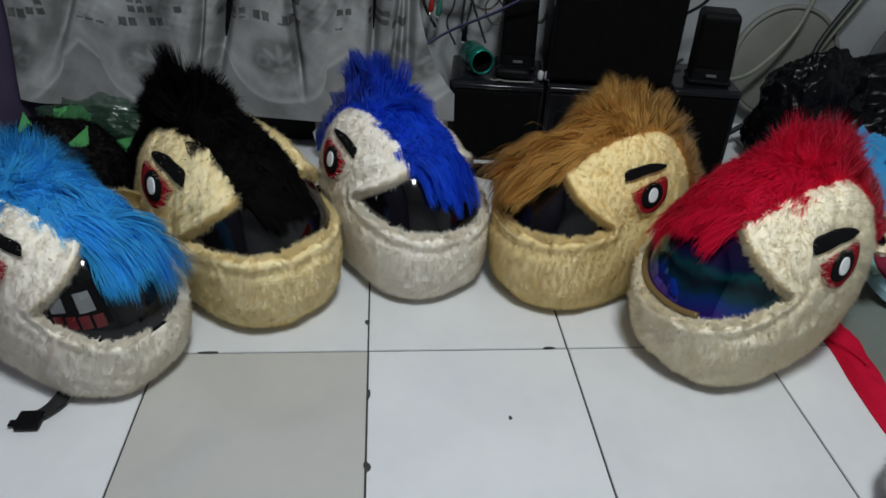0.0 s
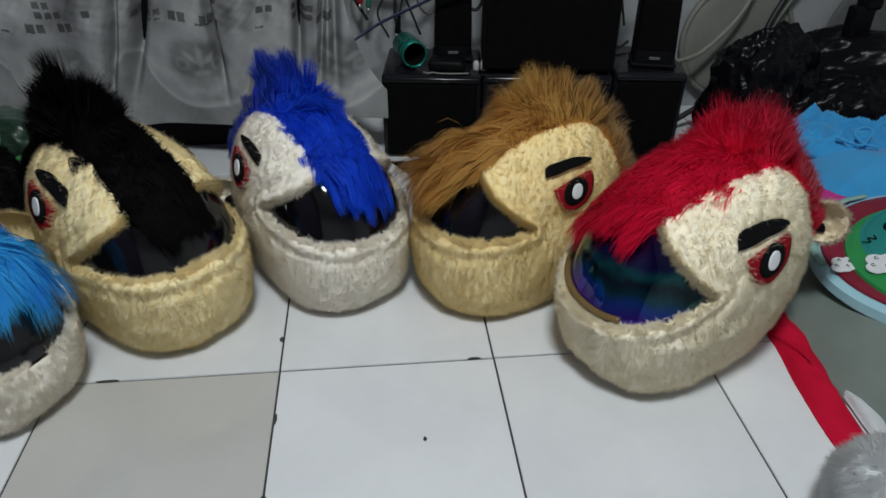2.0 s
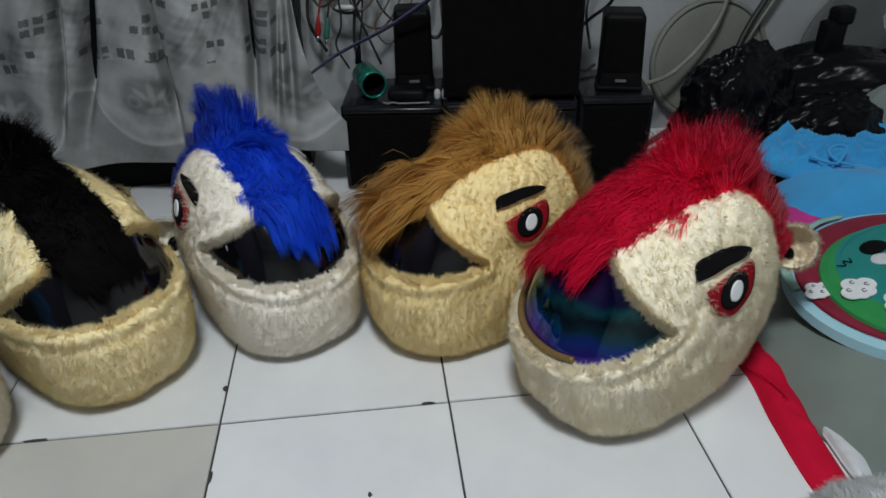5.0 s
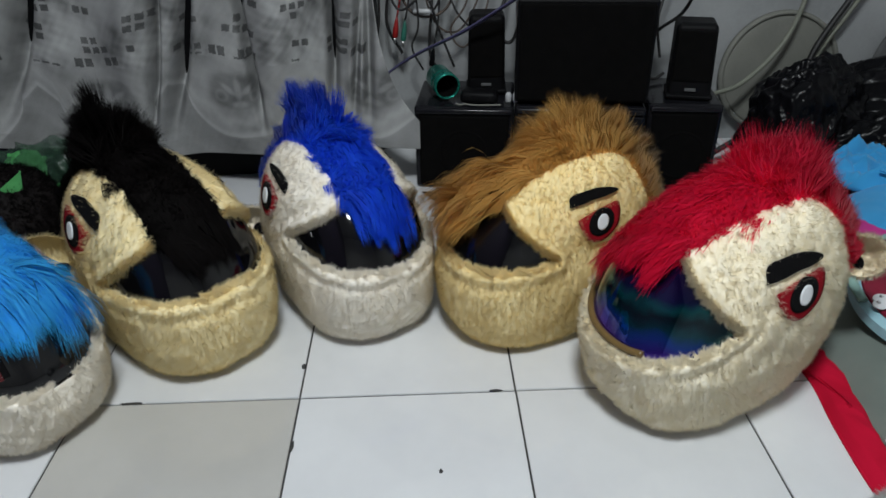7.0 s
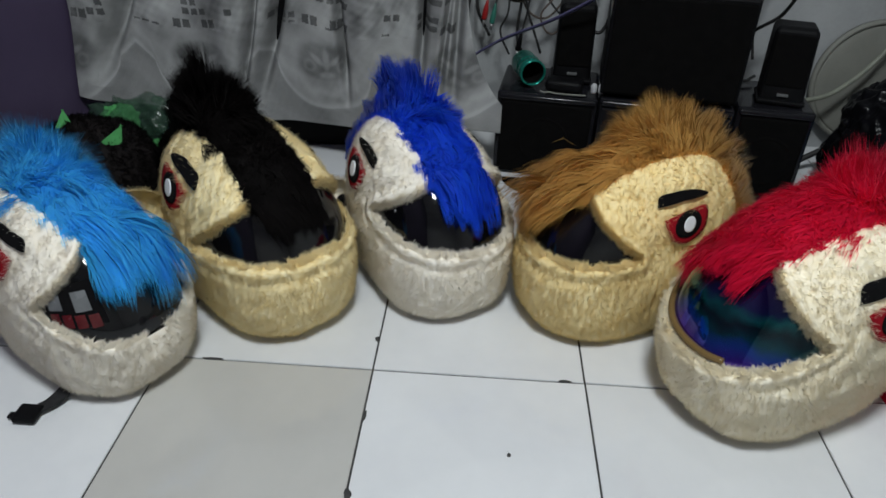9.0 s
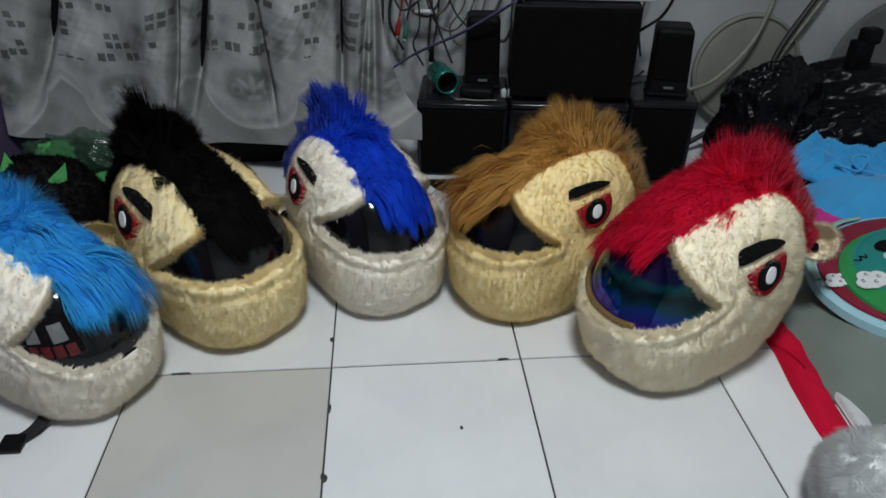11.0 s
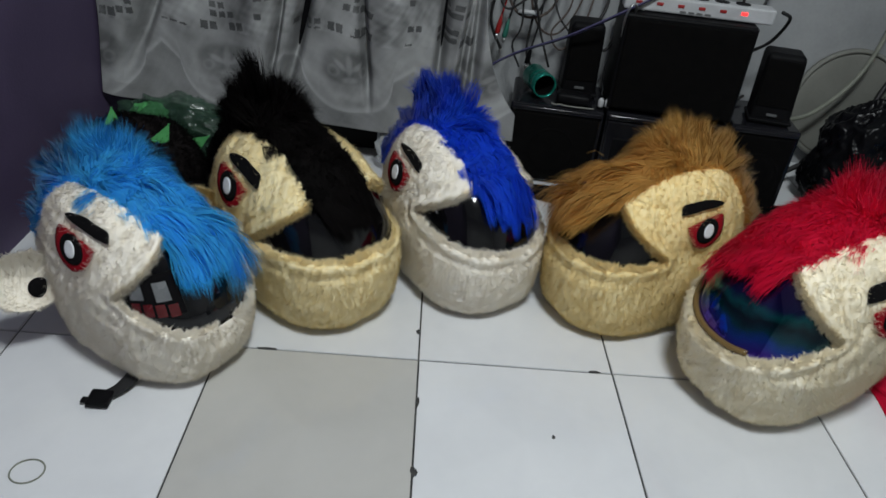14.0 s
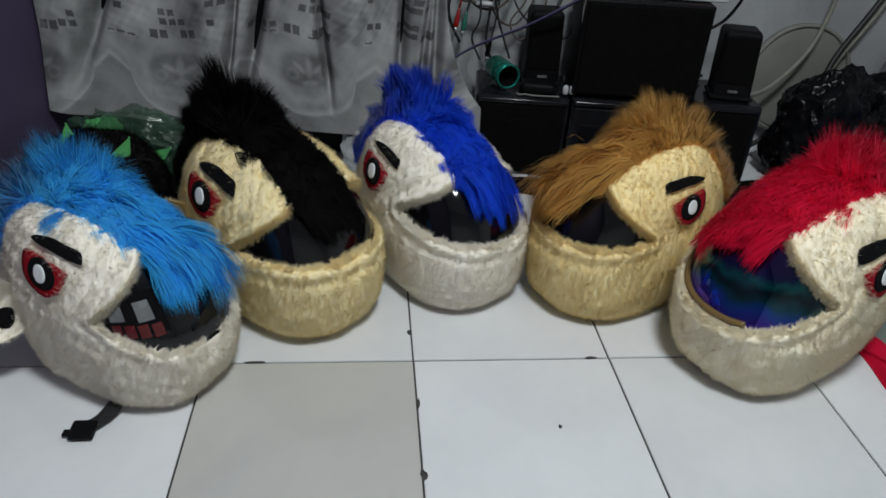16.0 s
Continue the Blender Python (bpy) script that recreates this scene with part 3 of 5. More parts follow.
def helmet(name, label, m, fur, mane, visor, face, eye_at, brow, style, hair, seed, eye_scale=1.0, ears=(0.060, 0.0, 2.24, 0.178)):
    top = thing(name, m, label, "helmet", "plush helmets in a row")
    na, ne = 240, 132
    az, zz = np.meshgrid(np.linspace(-math.pi, math.pi, na, endpoint=False), levels(ne), indexing="ij")
    hole, strip = face.mouth(az, zz), face.crest(az, zz)
    edge = np.clip(-hole / 0.022, 0, 1)
    fat = 0.013 * np.sqrt(np.clip(1 - (1 - edge) ** 2, 0, 1)) - 0.006
    fat = fat + 0.005 * np.exp(-((hole + 0.014) / 0.008) ** 2) - 0.0022 * np.exp(-((hole + 0.034) / 0.007) ** 2)
    flat = shell(az, zz, fat).reshape(-1, 3)
    nn = outward(flat)
    bump = 0.0010 * wave(flat, 250, seed + 6) + 0.0017 * wave(flat, 95, seed) + 0.0028 * wave(flat, 40, seed + 3)
    flat = flat + nn * (bump * np.clip(edge.ravel() + 0.2, 0, 1))[:, None]
    flat[:, 2] = np.clip(flat[:, 2], 0.002, None)
    i, j = np.meshgrid(np.arange(na), np.arange(ne - 1), indexing="ij")
    quads = np.stack([i * ne + j, ((i + 1) % na) * ne + j, ((i + 1) % na) * ne + j + 1, i * ne + j + 1], -1).reshape(-1, 4)
    nn = skin_normals(flat, quads)
    nn = nn * np.sign(np.einsum("ij,ij->i", nn, outward(flat)) + 1e-9)[:, None]
    hq, sq = hole.ravel()[quads].mean(1), strip.ravel()[quads].mean(1)
    body, scalp = quads[(hq < 0) & (sq < 0)], quads[(sq >= 0) & (hq < 0.05)]
    brow_line = [(x + brow[0], y * brow[2] + brow[1] + x * brow[3]) for x, y in BROW_SHAPE]
    eye_line = [(x * eye_scale, y * eye_scale) for x, y in EYE_SHAPE]
    eyes = [[(x * eye_scale * 0.86, y * eye_scale * 0.86) for x, y in EYE_SHAPE], [(x, (y - brow[1]) * 0.7 + brow[1]) for x, y in brow_line]]
    s0, zs, ss = climb(*eye_at)
    rad = float(plan(np.array(eye_at[0])) * reach(np.array(eye_at[1])))

    def keep(p):
        f = -p[:, 1] + slope(p[:, 2])
        a = np.abs(np.arctan2(p[:, 0], f))
        ok = np.ones(len(p), bool)
        for poly in eyes:
            ok &= ~inside(poly, np.stack([(eye_at[0] - a) * rad, np.interp(p[:, 2], zs, ss) - s0], 1))
        return ok
    coat = pile(flat, body, outward, 105000, 0.0088, 0.00048, seed, keep)
    lipq = quads[(hq < 0) & (hq > -0.010) & (sq < 0)]
    lip = pile(flat, lipq, outward, 12000, 0.011, 0.0008, seed + 5, None, (0, -0.1, 0.25))
    fringes = [patch_fringe(poly, *eye_at, side, count) for side in (-1, 1) for poly, count in ((eye_line, 260), (brow_line, 40))]
    v, q, t, n = joined((flat, body, np.zeros((0, 3)), nn), coat, lip, *fringes)
    on_backing(npmesh("fur_cover", v, q, t, fur, top, n), fur, len(body))
    hv = mane_hair(face, hair, style, seed)
    under = pile(flat, scalp, outward, 34000, 0.017, 0.0011, seed + 8, None, (0, -0.3, 0.1))
    v, q, t, n = joined((flat, scalp, np.zeros((0, 3)), nn), hv, under)
    tagged(on_backing(npmesh("mane", v, q, t, mane, top, n), mane, len(scalp)), "long shaggy mane of " + mane.name.replace("_", " "))
    # visor
    na2, nz2 = 72, 28
    a2, z2 = np.meshgrid(np.radians(np.linspace(-88, 88, na2)), np.linspace(0.10, 0.335, nz2), indexing="ij")
    glass = shell(a2, z2, -0.004).reshape(-1, 3)
    i, j = np.meshgrid(np.arange(na2 - 1), np.arange(nz2 - 1), indexing="ij")
    vq = np.stack([i * nz2 + j, (i + 1) * nz2 + j, (i + 1) * nz2 + j + 1, i * nz2 + j + 1], -1).reshape(-1, 4)
    ok = face.mouth(a2, z2).ravel()[vq].mean(1) > -0.018
    tagged(npmesh("visor", glass, vq[ok], np.zeros((0, 3)), visor, top), "curved glossy " + visor.name.replace("_", " "))
    for side in (-1, 1):
        e = skin_patch("eye", [(x * eye_scale, y * eye_scale) for x, y in EYE_SHAPE], *eye_at, side, 0.0130, FELT_RED, top, 0.008)
        tagged(e, "red felt eye patch")
        iris = skin_patch("iris", oval(0.0285 * eye_scale, 0.0262 * eye_scale, -0.002, 0.003), *eye_at, side, 0.0150, FELT_BLACK, e)
        skin_patch("highlight", oval(0.0120 * eye_scale, 0.0150 * eye_scale, -0.003, 0.002), *eye_at, side, 0.0170, FELT_WHITE, e)
        tagged(iris, "black felt iris")
        tagged(skin_patch("eyebrow", brow_line, *eye_at, side, 0.0135, FELT_BLACK, top, 0.008), "black felt eyebrow")
        ear(top, side, fur, seed + side, az=ears[2], z=ears[3], size=ears[0], fold=ears[1])
    return top


def visor_print(name, az0, az1, z0, z1, lean, mat, parent, label=""):
    """A printed patch on a visor."""
    a, z = np.meshgrid(np.linspace(az0, az1, 7), np.linspace(z0, z1, 4), indexing="ij")
    v = shell(a, z + (a - az0) * lean, -0.0022).reshape(-1, 3)
    q = [(i * 4 + j, (i + 1) * 4 + j, (i + 1) * 4 + j + 1, i * 4 + j + 1) for i in range(6) for j in range(3)]
    return tagged(npmesh(name, v, q, np.zeros((0, 3)), mat, parent), label)


def sized(x, y, turn, k):
    return pose(x, y, 0, 0, 0, turn) @ Matrix.Scale(k, 4)


# style: length, reach over the visor, lift, tousle, sideways tilt, where it peaks, how much
sky = helmet("plush_helmet", "off-white plush helmet cover with a shaggy sky blue mane", sized(-0.514, 0.010, 58.9, 0.947), WHITE_PLUSH, SKY_FUR, VISOR,
             Face((0.979, 0.210), (0.255, 0.300), 0.143, -1, 0.05, 0.088), (1.596, 0.265), (0.022, 0.052, 0.9, -0.1), (0.074, 1.4, 1.35, 0.45, -0.04, 0.13, 0.30, 0.55, 1.70), 38000, 11)
black = helmet("plush_helmet", "sand-coloured plush helmet cover with a matted black mane", sized(-0.253, 0.218, 46.1, 1.034), SKIN, BLACK_FUR, VISOR,
               Face((1.361, 0.188), (0.498, 0.273), 0.190, -1, 0.06, 0.044), (1.874, 0.254), (0.028, 0.050, 1.1, -0.12), (0.050, 1.1, 0.9, 0.20, 0.1, 0.14, 1.35, 0.8, 1.45), 38000, 23)
blue = helmet("plush_helmet", "white plush helmet cover with a royal blue mane", sized(0.083, 0.314, 31.5, 0.997), WHITE_PLUSH, BLUE_FUR, VISOR,
              Face((1.282, 0.217), (0.362, 0.288), 0.183, -1, 0.05, 0.058), (1.942, 0.253), (0.022, 0.052, 0.8, -0.1), (0.064, 0.95, 1.1, 0.22, 0.15, 0.14, 0.7, 1.0, 1.7), 38000, 37, 1.0, (0.040, 0.0, 2.24, 0.178))
brown = helmet("plush_helmet", "tan plush helmet cover with a golden brown mane", sized(0.461, 0.251, -63.4, 1.008), TAN, BROWN_FUR, VISOR,
               Face((1.089, 0.211), (0.267, 0.293), 0.194, 1, 0.045, 0.105), (1.673, 0.258), (0.010, 0.052, 0.85, 0.0), (0.070, 1.1, 1.6, 0.28, -0.05, 0.12, 0.2, 0.65, 1.9), 38000, 41, 0.92)
GATHER[0] = 0.22
red = helmet("plush_helmet", "cream plush helmet cover with a crimson mane and rainbow visor", sized(0.720, 0.011, -63.5, 1.064), CREAM, RED_FUR, RAINBOW,
             Face((0.967, 0.215), (0.231, 0.297), 0.159, 1, 0.05, 0.10), (1.632, 0.245), (0.014, 0.049, 1.1, 0.0), (0.061, 0.85, 1.35, 0.18, 0.0, 0.165, 0.42, 0.42, 1.0), 42000, 53, 0.95, (0.034, -30.0, 2.70, 0.238))
rim = [tuple(shell(np.array(a), np.array(0.159 + 0.056 * (a / 0.967) ** 2 + 0.006), -0.001)) for a in np.linspace(-0.93, 0.30, 9)]
part("visor_trim", tube(rim, 0.006, 8, 6), TRIM, red, "bronze-coloured visor edge trim", True)
sticker = visor_print("visor_sticker", -0.90, -0.34, 0.178, 0.250, 0.02, FELT_BLACK, sky, "checkered racing print on the visor")
for k in range(2):
    a = -0.84 + 0.26 * k
    ob = visor_print("white_check", a, a + 0.145, 0.212, 0.244, 0.02, CHECK, sticker, "grey-white check")
    ob.scale = (1.004, 1.004, 1.0)
for k in range(4):
    a = -0.84 + 0.118 * k
    ob = visor_print("print_bar", a, a + 0.092, 0.184, 0.207, 0.02, STICKER_RED, sticker, "dark red print")
    ob.scale = (1.004, 1.004, 1.0)


# ---- stereo against the wall ----
TURN_STEREO = -7.3
CORNER = pose(0.22, 0.872, 0, 0, 0, TURN_STEREO)


def speaker_box(x0, x1, h, label):
    top = thing("stereo_speaker", CORNER @ pose(x0, 0, 0), label, "speaker", "stereo boxes")
    w = x1 - x0
    part("cabinet", box(0, 0.004, 0.004, w, 0.24, h, 0.008, 3), GLOSS, top)
    part("grille", box(0.012, -0.004, 0.012, w - 0.012, 0.006, h - 0.022, 0.006, 2), CLOTH_SHADE_BLACK, top)
    c = part("woofer_ring", lathe([(0.060, 0.0), (0.064, 0.0015), (0.068, 0.0015), (0.070, 0.0)], 40, "Y", False), CLOTH_SHADE_BLACK, top, smooth=True)
    c.matrix_basis = pose(w / 2, -0.004, h * 0.46)
    part("top_edge", box(0.004, -0.006, h - 0.020, w - 0.004, 0.010, h - 0.003, 0.007, 4), GLOSS, top, smooth=True)
    for fx in (0.02, w - 0.02):
        for fy in (0.03, 0.2):
            part("foot", box(fx - 0.01, fy - 0.01, 0, fx + 0.01, fy + 0.01, 0.006), PLASTIC, top)
    return top


speaker_box(0.0, 0.272, 0.245, "black stereo speaker box with a round woofer")
speaker_box(0.628, 0.822, 0.262, "black stereo speaker box at the end of the row")
deck = thing("stereo_deck", CORNER @ pose(0.276, -0.006, 0), "glossy black stereo console between its speakers", "stereo", "stereo boxes")
part("case", box(0, 0.004, 0, 0.348, 0.24, 0.252, 0.007, 3), GLOSS, deck)
part("top_edge", box(0.004, -0.007, 0.232, 0.344, 0.010, 0.2495, 0.007, 4), GLOSS, deck, smooth=True)
part("front_panel", box(0.006, -0.004, 0.02, 0.342, 0.008, 0.230, 0.006, 2), GLOSS, deck)
for k in range(2):
    part("deck_slot", box(0.03 + k * 0.15, -0.008, 0.10, 0.165 + k * 0.15, 0.0, 0.18, 0.003), PLASTIC, deck)
for k in range(5):
    part("button", box(0.05 + k * 0.05, -0.009, 0.055, 0.085 + k * 0.05, -0.001, 0.068, 0.002), PLASTIC, deck)

sub = thing("subwoofer", CORNER @ pose(0.272, 0.004, 0.256), "large matte black subwoofer on the stereo console", "subwoofer")
part("cabinet", box(0, 0.005, 0.004, 0.352, 0.23, 0.272, 0.006, 2), PLASTIC, sub)
part("grille", box(0.008, -0.006, 0.012, 0.344, 0.008, 0.262, 0.005, 2), CLOTH_SHADE_BLACK, sub)
for fx in (0.03, 0.32):
    part("foot", box(fx - 0.012, 0.03, 0, fx + 0.012, 0.2, 0.006), PLASTIC, sub)


def satellite(m, w, h, lean, label):
    top = thing("satellite_speaker", m, label, "speaker", "small computer speakers")
    bm = box(-w / 2, 0, 0, w / 2, 0.09, h, 0.012, 3)
    for v in bm.verts:
        f = v.co.z / h
        v.co.y += lean * f
        v.co.x *= 1 - 0.06 * f
        v.co.z += 0.012 * (1 - (2 * v.co.x / w) ** 2) * f
    part("cabinet", bm, PLASTIC, top, smooth=False)
    bm = box(-w / 2 + 0.006, -0.004, 0.045, w / 2 - 0.006, 0.004, h - 0.012, 0.004, 2)
    for v in bm.verts:
        f = v.co.z / h
        v.co.y += lean * f
        v.co.x *= 1 - 0.06 * f
    part("grille", bm, CLOTH_SHADE_BLACK, top)
    part("badge", box(-0.014, -0.003, 0.022, 0.014, 0.003, 0.029, 0.001), LID_GREY, top, "small dull badge")
    part("base_plate", box(-w / 2 - 0.004, -0.006, 0, w / 2 + 0.004, 0.095, 0.012, 0.004), PLASTIC, top)
    return top


satellite(pose(0.425, 0.955, 0.25, 0, 0, -4), 0.105, 0.205, 0.02, "small black computer speaker on a stereo box")
satellite(pose(0.953, 0.815, 0.266, 0, 0, -14), 0.112, 0.185, 0.03, "small black computer speaker with a rounded top")

strip = thing("power_strip", CORNER @ pose(0.265, 0.05, 0.530), "white multi-socket power strip on the subwoofer", "power strip")
part("body", box(0, 0, 0, 0.40, 0.062, 0.040, 0.006, 3), WHITE_PL, strip)
for k in range(6):
    x = 0.025 + k * 0.056
    part("socket", lathe([(0.020, 0.0), (0.020, 0.0015), (0.017, 0.0015), (0.016, 0.0005)], 24), PLASTIC, strip).matrix_basis = pose(x + 0.012, 0.036, 0.040)
    part("switch", box(x + 0.004, -0.002, 0.018, x + 0.022, 0.004, 0.027, 0.002), m_led if k == 5 else RED_PL, strip, "glowing red switch" if k == 5 else "red rocker switch")
for k in range(4):
    part("print_bar", box(0.15 + k * 0.022, -0.0012, 0.006, 0.166 + k * 0.022, 0.001, 0.011), LID_GREY, strip)

tin = thing("tin_can", pose(0.303, 0.95, 0.2885, 0, 0, 14), "teal metallic tin lying open end outward", "tin")
part("wall", lathe([(0.031, 0.044), (0.0345, 0.044), (0.0345, 0.034), (0.036, 0.032), (0.036, 0.028), (0.0345, 0.026), (0.0345, 0.006), (0.0355, 0.004), (0.0345, 0.002), (0.0345, -0.05), (0.032, -0.052), (0.001, -0.052)], 40, "Y", False), TEAL_METAL, tin, smooth=True)
# the shade within the tin is put in as black colour
part("inside", lathe([(0.0312, 0.042), (0.0305, -0.044), (0.001, -0.046)], 40, "Y", False), CLOTH_SHADE_BLACK, tin, "hollow inside, coloured black for its shade", True)
part("rim", lathe([(0.031, 0.040), (0.031, 0.0475), (0.0335, 0.049), (0.036, 0.0475), (0.036, 0.042), (0.0345, 0.040)], 40, "Y", False), TEAL_METAL, tin, smooth=True)

mouse = thing("adapter", pose(0.40, 0.885, 0.2515, 0, 0, -12), "black power adapter lying on the stereo box", "adapter")
bm = box(-0.05, -0.028, 0, 0.05, 0.028, 0.034, 0.012, 3)
for v in bm.verts:
    v.co.z *= 1 - 2.2 * abs(v.co.x) ** 1.2
part("body", bm, PLASTIC, mouse, smooth=True)
tagged(part("cream_cord", tube([(0.335, 0.865, 0.254), (0.345, 0.857, 0.253), (0.36, 0.861, 0.253), (0.375, 0.853, 0.253), (0.41, 0.848, 0.253), (0.455, 0.846, 0.253)], 0.0022, 6), LID), "thin cream cord lying on the stereo box", "cord")
for k in range(2):
    pl = thing("jack_plug", pose(0.478 + k * 0.02, 0.868, 0.262), "small clear plug standing on the stereo box", "plug", "jack plugs")
    part("barrel", lathe([(0.007, 0.0), (0.0085, 0.004), (0.0085, 0.02), (0.005, 0.026), (0.002, 0.027)], 16, "Z"), WHITE_PL, pl, smooth=True)
    pl.location.z = 0.2535

# ---- cables on the wall ----
WIRES = (
    (CABLE, 0.0045, [(0.14, 1.12, 0.75), (0.16, 1.10, 0.55), (0.15, 1.09, 0.42), (0.19, 1.10, 0.33)]),
    (CABLE_BROWN, 0.004, [(0.20, 1.12, 0.72), (0.19, 1.09, 0.52), (0.24, 1.08, 0.44), (0.33, 1.09, 0.47), (0.38, 1.12, 0.66)]),
    (CABLE, 0.0035, [(0.17, 1.13, 0.70), (0.20, 1.09, 0.48), (0.28, 1.07, 0.455), (0.31, 1.08, 0.55), (0.30, 1.13, 0.74)]),
    (CABLE_BROWN, 0.003, [(0.24, 1.12, 0.74), (0.25, 1.08, 0.55), (0.29, 1.07, 0.42), (0.36, 1.08, 0.40), (0.42, 1.10, 0.52), (0.41, 1.13, 0.72)]),
    (CABLE, 0.004, [(0.27, 1.13, 0.72), (0.28, 1.10, 0.50), (0.27, 1.09, 0.34), (0.30, 1.10, 0.27)]),
    (CABLE, 0.003, [(0.33, 1.13, 0.72), (0.32, 1.09, 0.56), (0.35, 1.06, 0.45), (0.44, 1.06, 0.36), (0.46, 1.08, 0.30)]),
    (CABLE, 0.005, [(0.50, 1.13, 0.70), (0.49, 1.08, 0.50), (0.45, 1.05, 0.41), (0.50, 1.04, 0.37), (0.53, 1.05, 0.46), (0.55, 1.12, 0.68)]),
    (CABLE, 0.004, [(0.10, 1.12, 0.74), (0.13, 1.08, 0.50), (0.12, 1.07, 0.37)]),
    (CABLE, 0.0045, [(0.87, 1.14, 0.75), (0.90, 1.10, 0.52), (0.89, 1.06, 0.40), (0.86, 1.0, 0.30), (0.90, 0.97, 0.275), (0.94, 1.0, 0.28)]),
    (CABLE, 0.005, [(0.93, 0.90, 0.555), (0.97, 0.93, 0.53), (0.97, 1.0, 0.45), (0.93, 1.04, 0.40), (0.89, 1.05, 0.36)]),
    (CABLE, 0.004, [(1.00, 1.15, 0.76), (0.99, 1.12, 0.62), (0.95, 1.08, 0.52), (0.92, 1.05, 0.42), (0.93, 1.02, 0.32)]),
    (CABLE_GREY, 0.007, [(1.38, 1.12, 0.72), (1.37, 1.11, 0.50), (1.32, 1.09, 0.34), (1.20, 1.05, 0.23), (1.08, 1.0, 0.21)]),
    (CABLE, 0.009, [(1.62, 1.13, 0.72), (1.52, 1.11, 0.50), (1.42, 1.09, 0.32), (1.36, 1.05, 0.17), (1.22, 1.0, 0.09), (1.10, 0.97, 0.03)]),
    (CABLE_GREY, 0.008, [(1.66, 1.15, 0.72), (1.55, 1.13, 0.48), (1.45, 1.12, 0.30), (1.38, 1.10, 0.15), (1.25, 1.06, 0.05)]),
    (CABLE, 0.003, [(0.08, 1.10, 0.70), (0.11, 1.06, 0.55), (0.17, 1.05, 0.50), (0.22, 1.06, 0.54), (0.23, 1.10, 0.70)]),
    (CABLE, 0.0035, [(0.12, 1.08, 0.66), (0.18, 1.05, 0.47), (0.26, 1.04, 0.50), (0.30, 1.05, 0.40), (0.34, 1.05, 0.30)]),
    (CABLE_BROWN, 0.0028, [(0.36, 1.12, 0.70), (0.38, 1.06, 0.50), (0.33, 1.04, 0.41), (0.37, 1.04, 0.36), (0.43, 1.05, 0.46), (0.47, 1.12, 0.68)]),
    (CABLE, 0.003, [(0.21, 1.10, 0.68), (0.24, 1.05, 0.44), (0.22, 1.05, 0.36), (0.25, 1.06, 0.29)]),
    (STEEL, 0.0035, [(0.495, 0.86, 0.46), (0.490, 0.85, 0.51), (0.497, 0.845, 0.545), (0.512, 0.85, 0.55), (0.517, 0.86, 0.53)]),
    (CABLE_VIOLET, 0.0035, [(0.10, 0.99, 0.27), (0.22, 0.985, 0.35), (0.36, 0.93, 0.43), (0.48, 0.88, 0.515), (0.58, 0.87, 0.58), (0.72, 0.88, 0.66)]),
)
for mat, r, pts in WIRES:
    flat = 3.0 if mat is CABLE_VIOLET else 1.0
    tagged(part("cable", tube(pts, r, 8, 12, flat), mat, smooth=True), mat.name.replace("_", " ") + " hanging loosely before the wall", "cable", "cables behind the stereo")
for x, z, mat, lab in ((0.172, 0.385, RED_PL, "red"), (0.195, 0.375, GREEN_PL, "green"), (0.275, 0.30, PLASTIC, "black")):
    pl = thing("phono_plug", pose(x, 1.075, z, 0, 8, 0), lab + " phono plug hanging from a cable", "plug", "phono plugs")
    part("sleeve", lathe([(0.002, 0.055), (0.0045, 0.045), (0.008, 0.02), (0.008, 0.0), (0.006, -0.003)], 16), mat, pl, smooth=True)
    part("pin", lathe([(0.0035, -0.003), (0.0035, -0.02), (0.001, -0.021)], 12), STEEL, pl, smooth=True)
    part("lead", tube([(0, 0, 0.05), (0.004, 0.01, 0.12), (0.0, 0.03, 0.24), (0.01, 0.05, 0.36)], 0.003, 6), mat if lab == "red" else CABLE, pl, smooth=True)
tagged(part("cable_joint", lathe([(0.004, -0.03), (0.007, -0.026), (0.007, 0.026), (0.004, 0.03)], 16, "Y"), WHITE_PL, smooth=True), "white inline cable joint", "connector").matrix_world = pose(0.255, 1.065, 0.455, 0, 0, 82)

# ---- round lids leaning on the wall, bags ----
lid = thing("wok_lid", pose(1.355, 1.155, 0.225, 84, 0, 0), "large dusty cream round lid leaning on the wall", "cookware")
part("plate", lathe([(0.001, 0.006), (0.14, 0.006), (0.165, 0.004), (0.172, 0.002), (0.172, -0.006), (0.001, -0.004)], 72), LID, lid, smooth=True)
part("rim", lathe([(0.1722, 0.001), (0.174, 0.009), (0.180, 0.010), (0.187, 0.004), (0.187, -0.005), (0.180, -0.007), (0.1722, -0.005)], 72, "Z", False), LID, lid, "rolled rim", True)
panel = thing("round_tray", pose(1.90, 1.150, 0.20, 86, 0, 0), "dark grey round tray leaning on the wall", "tray")
part("plate", lathe([(0.001, 0.004), (0.25, 0.004), (0.262, 0.0), (0.262, -0.006), (0.001, -0.006)], 72), LID_GREY, panel)


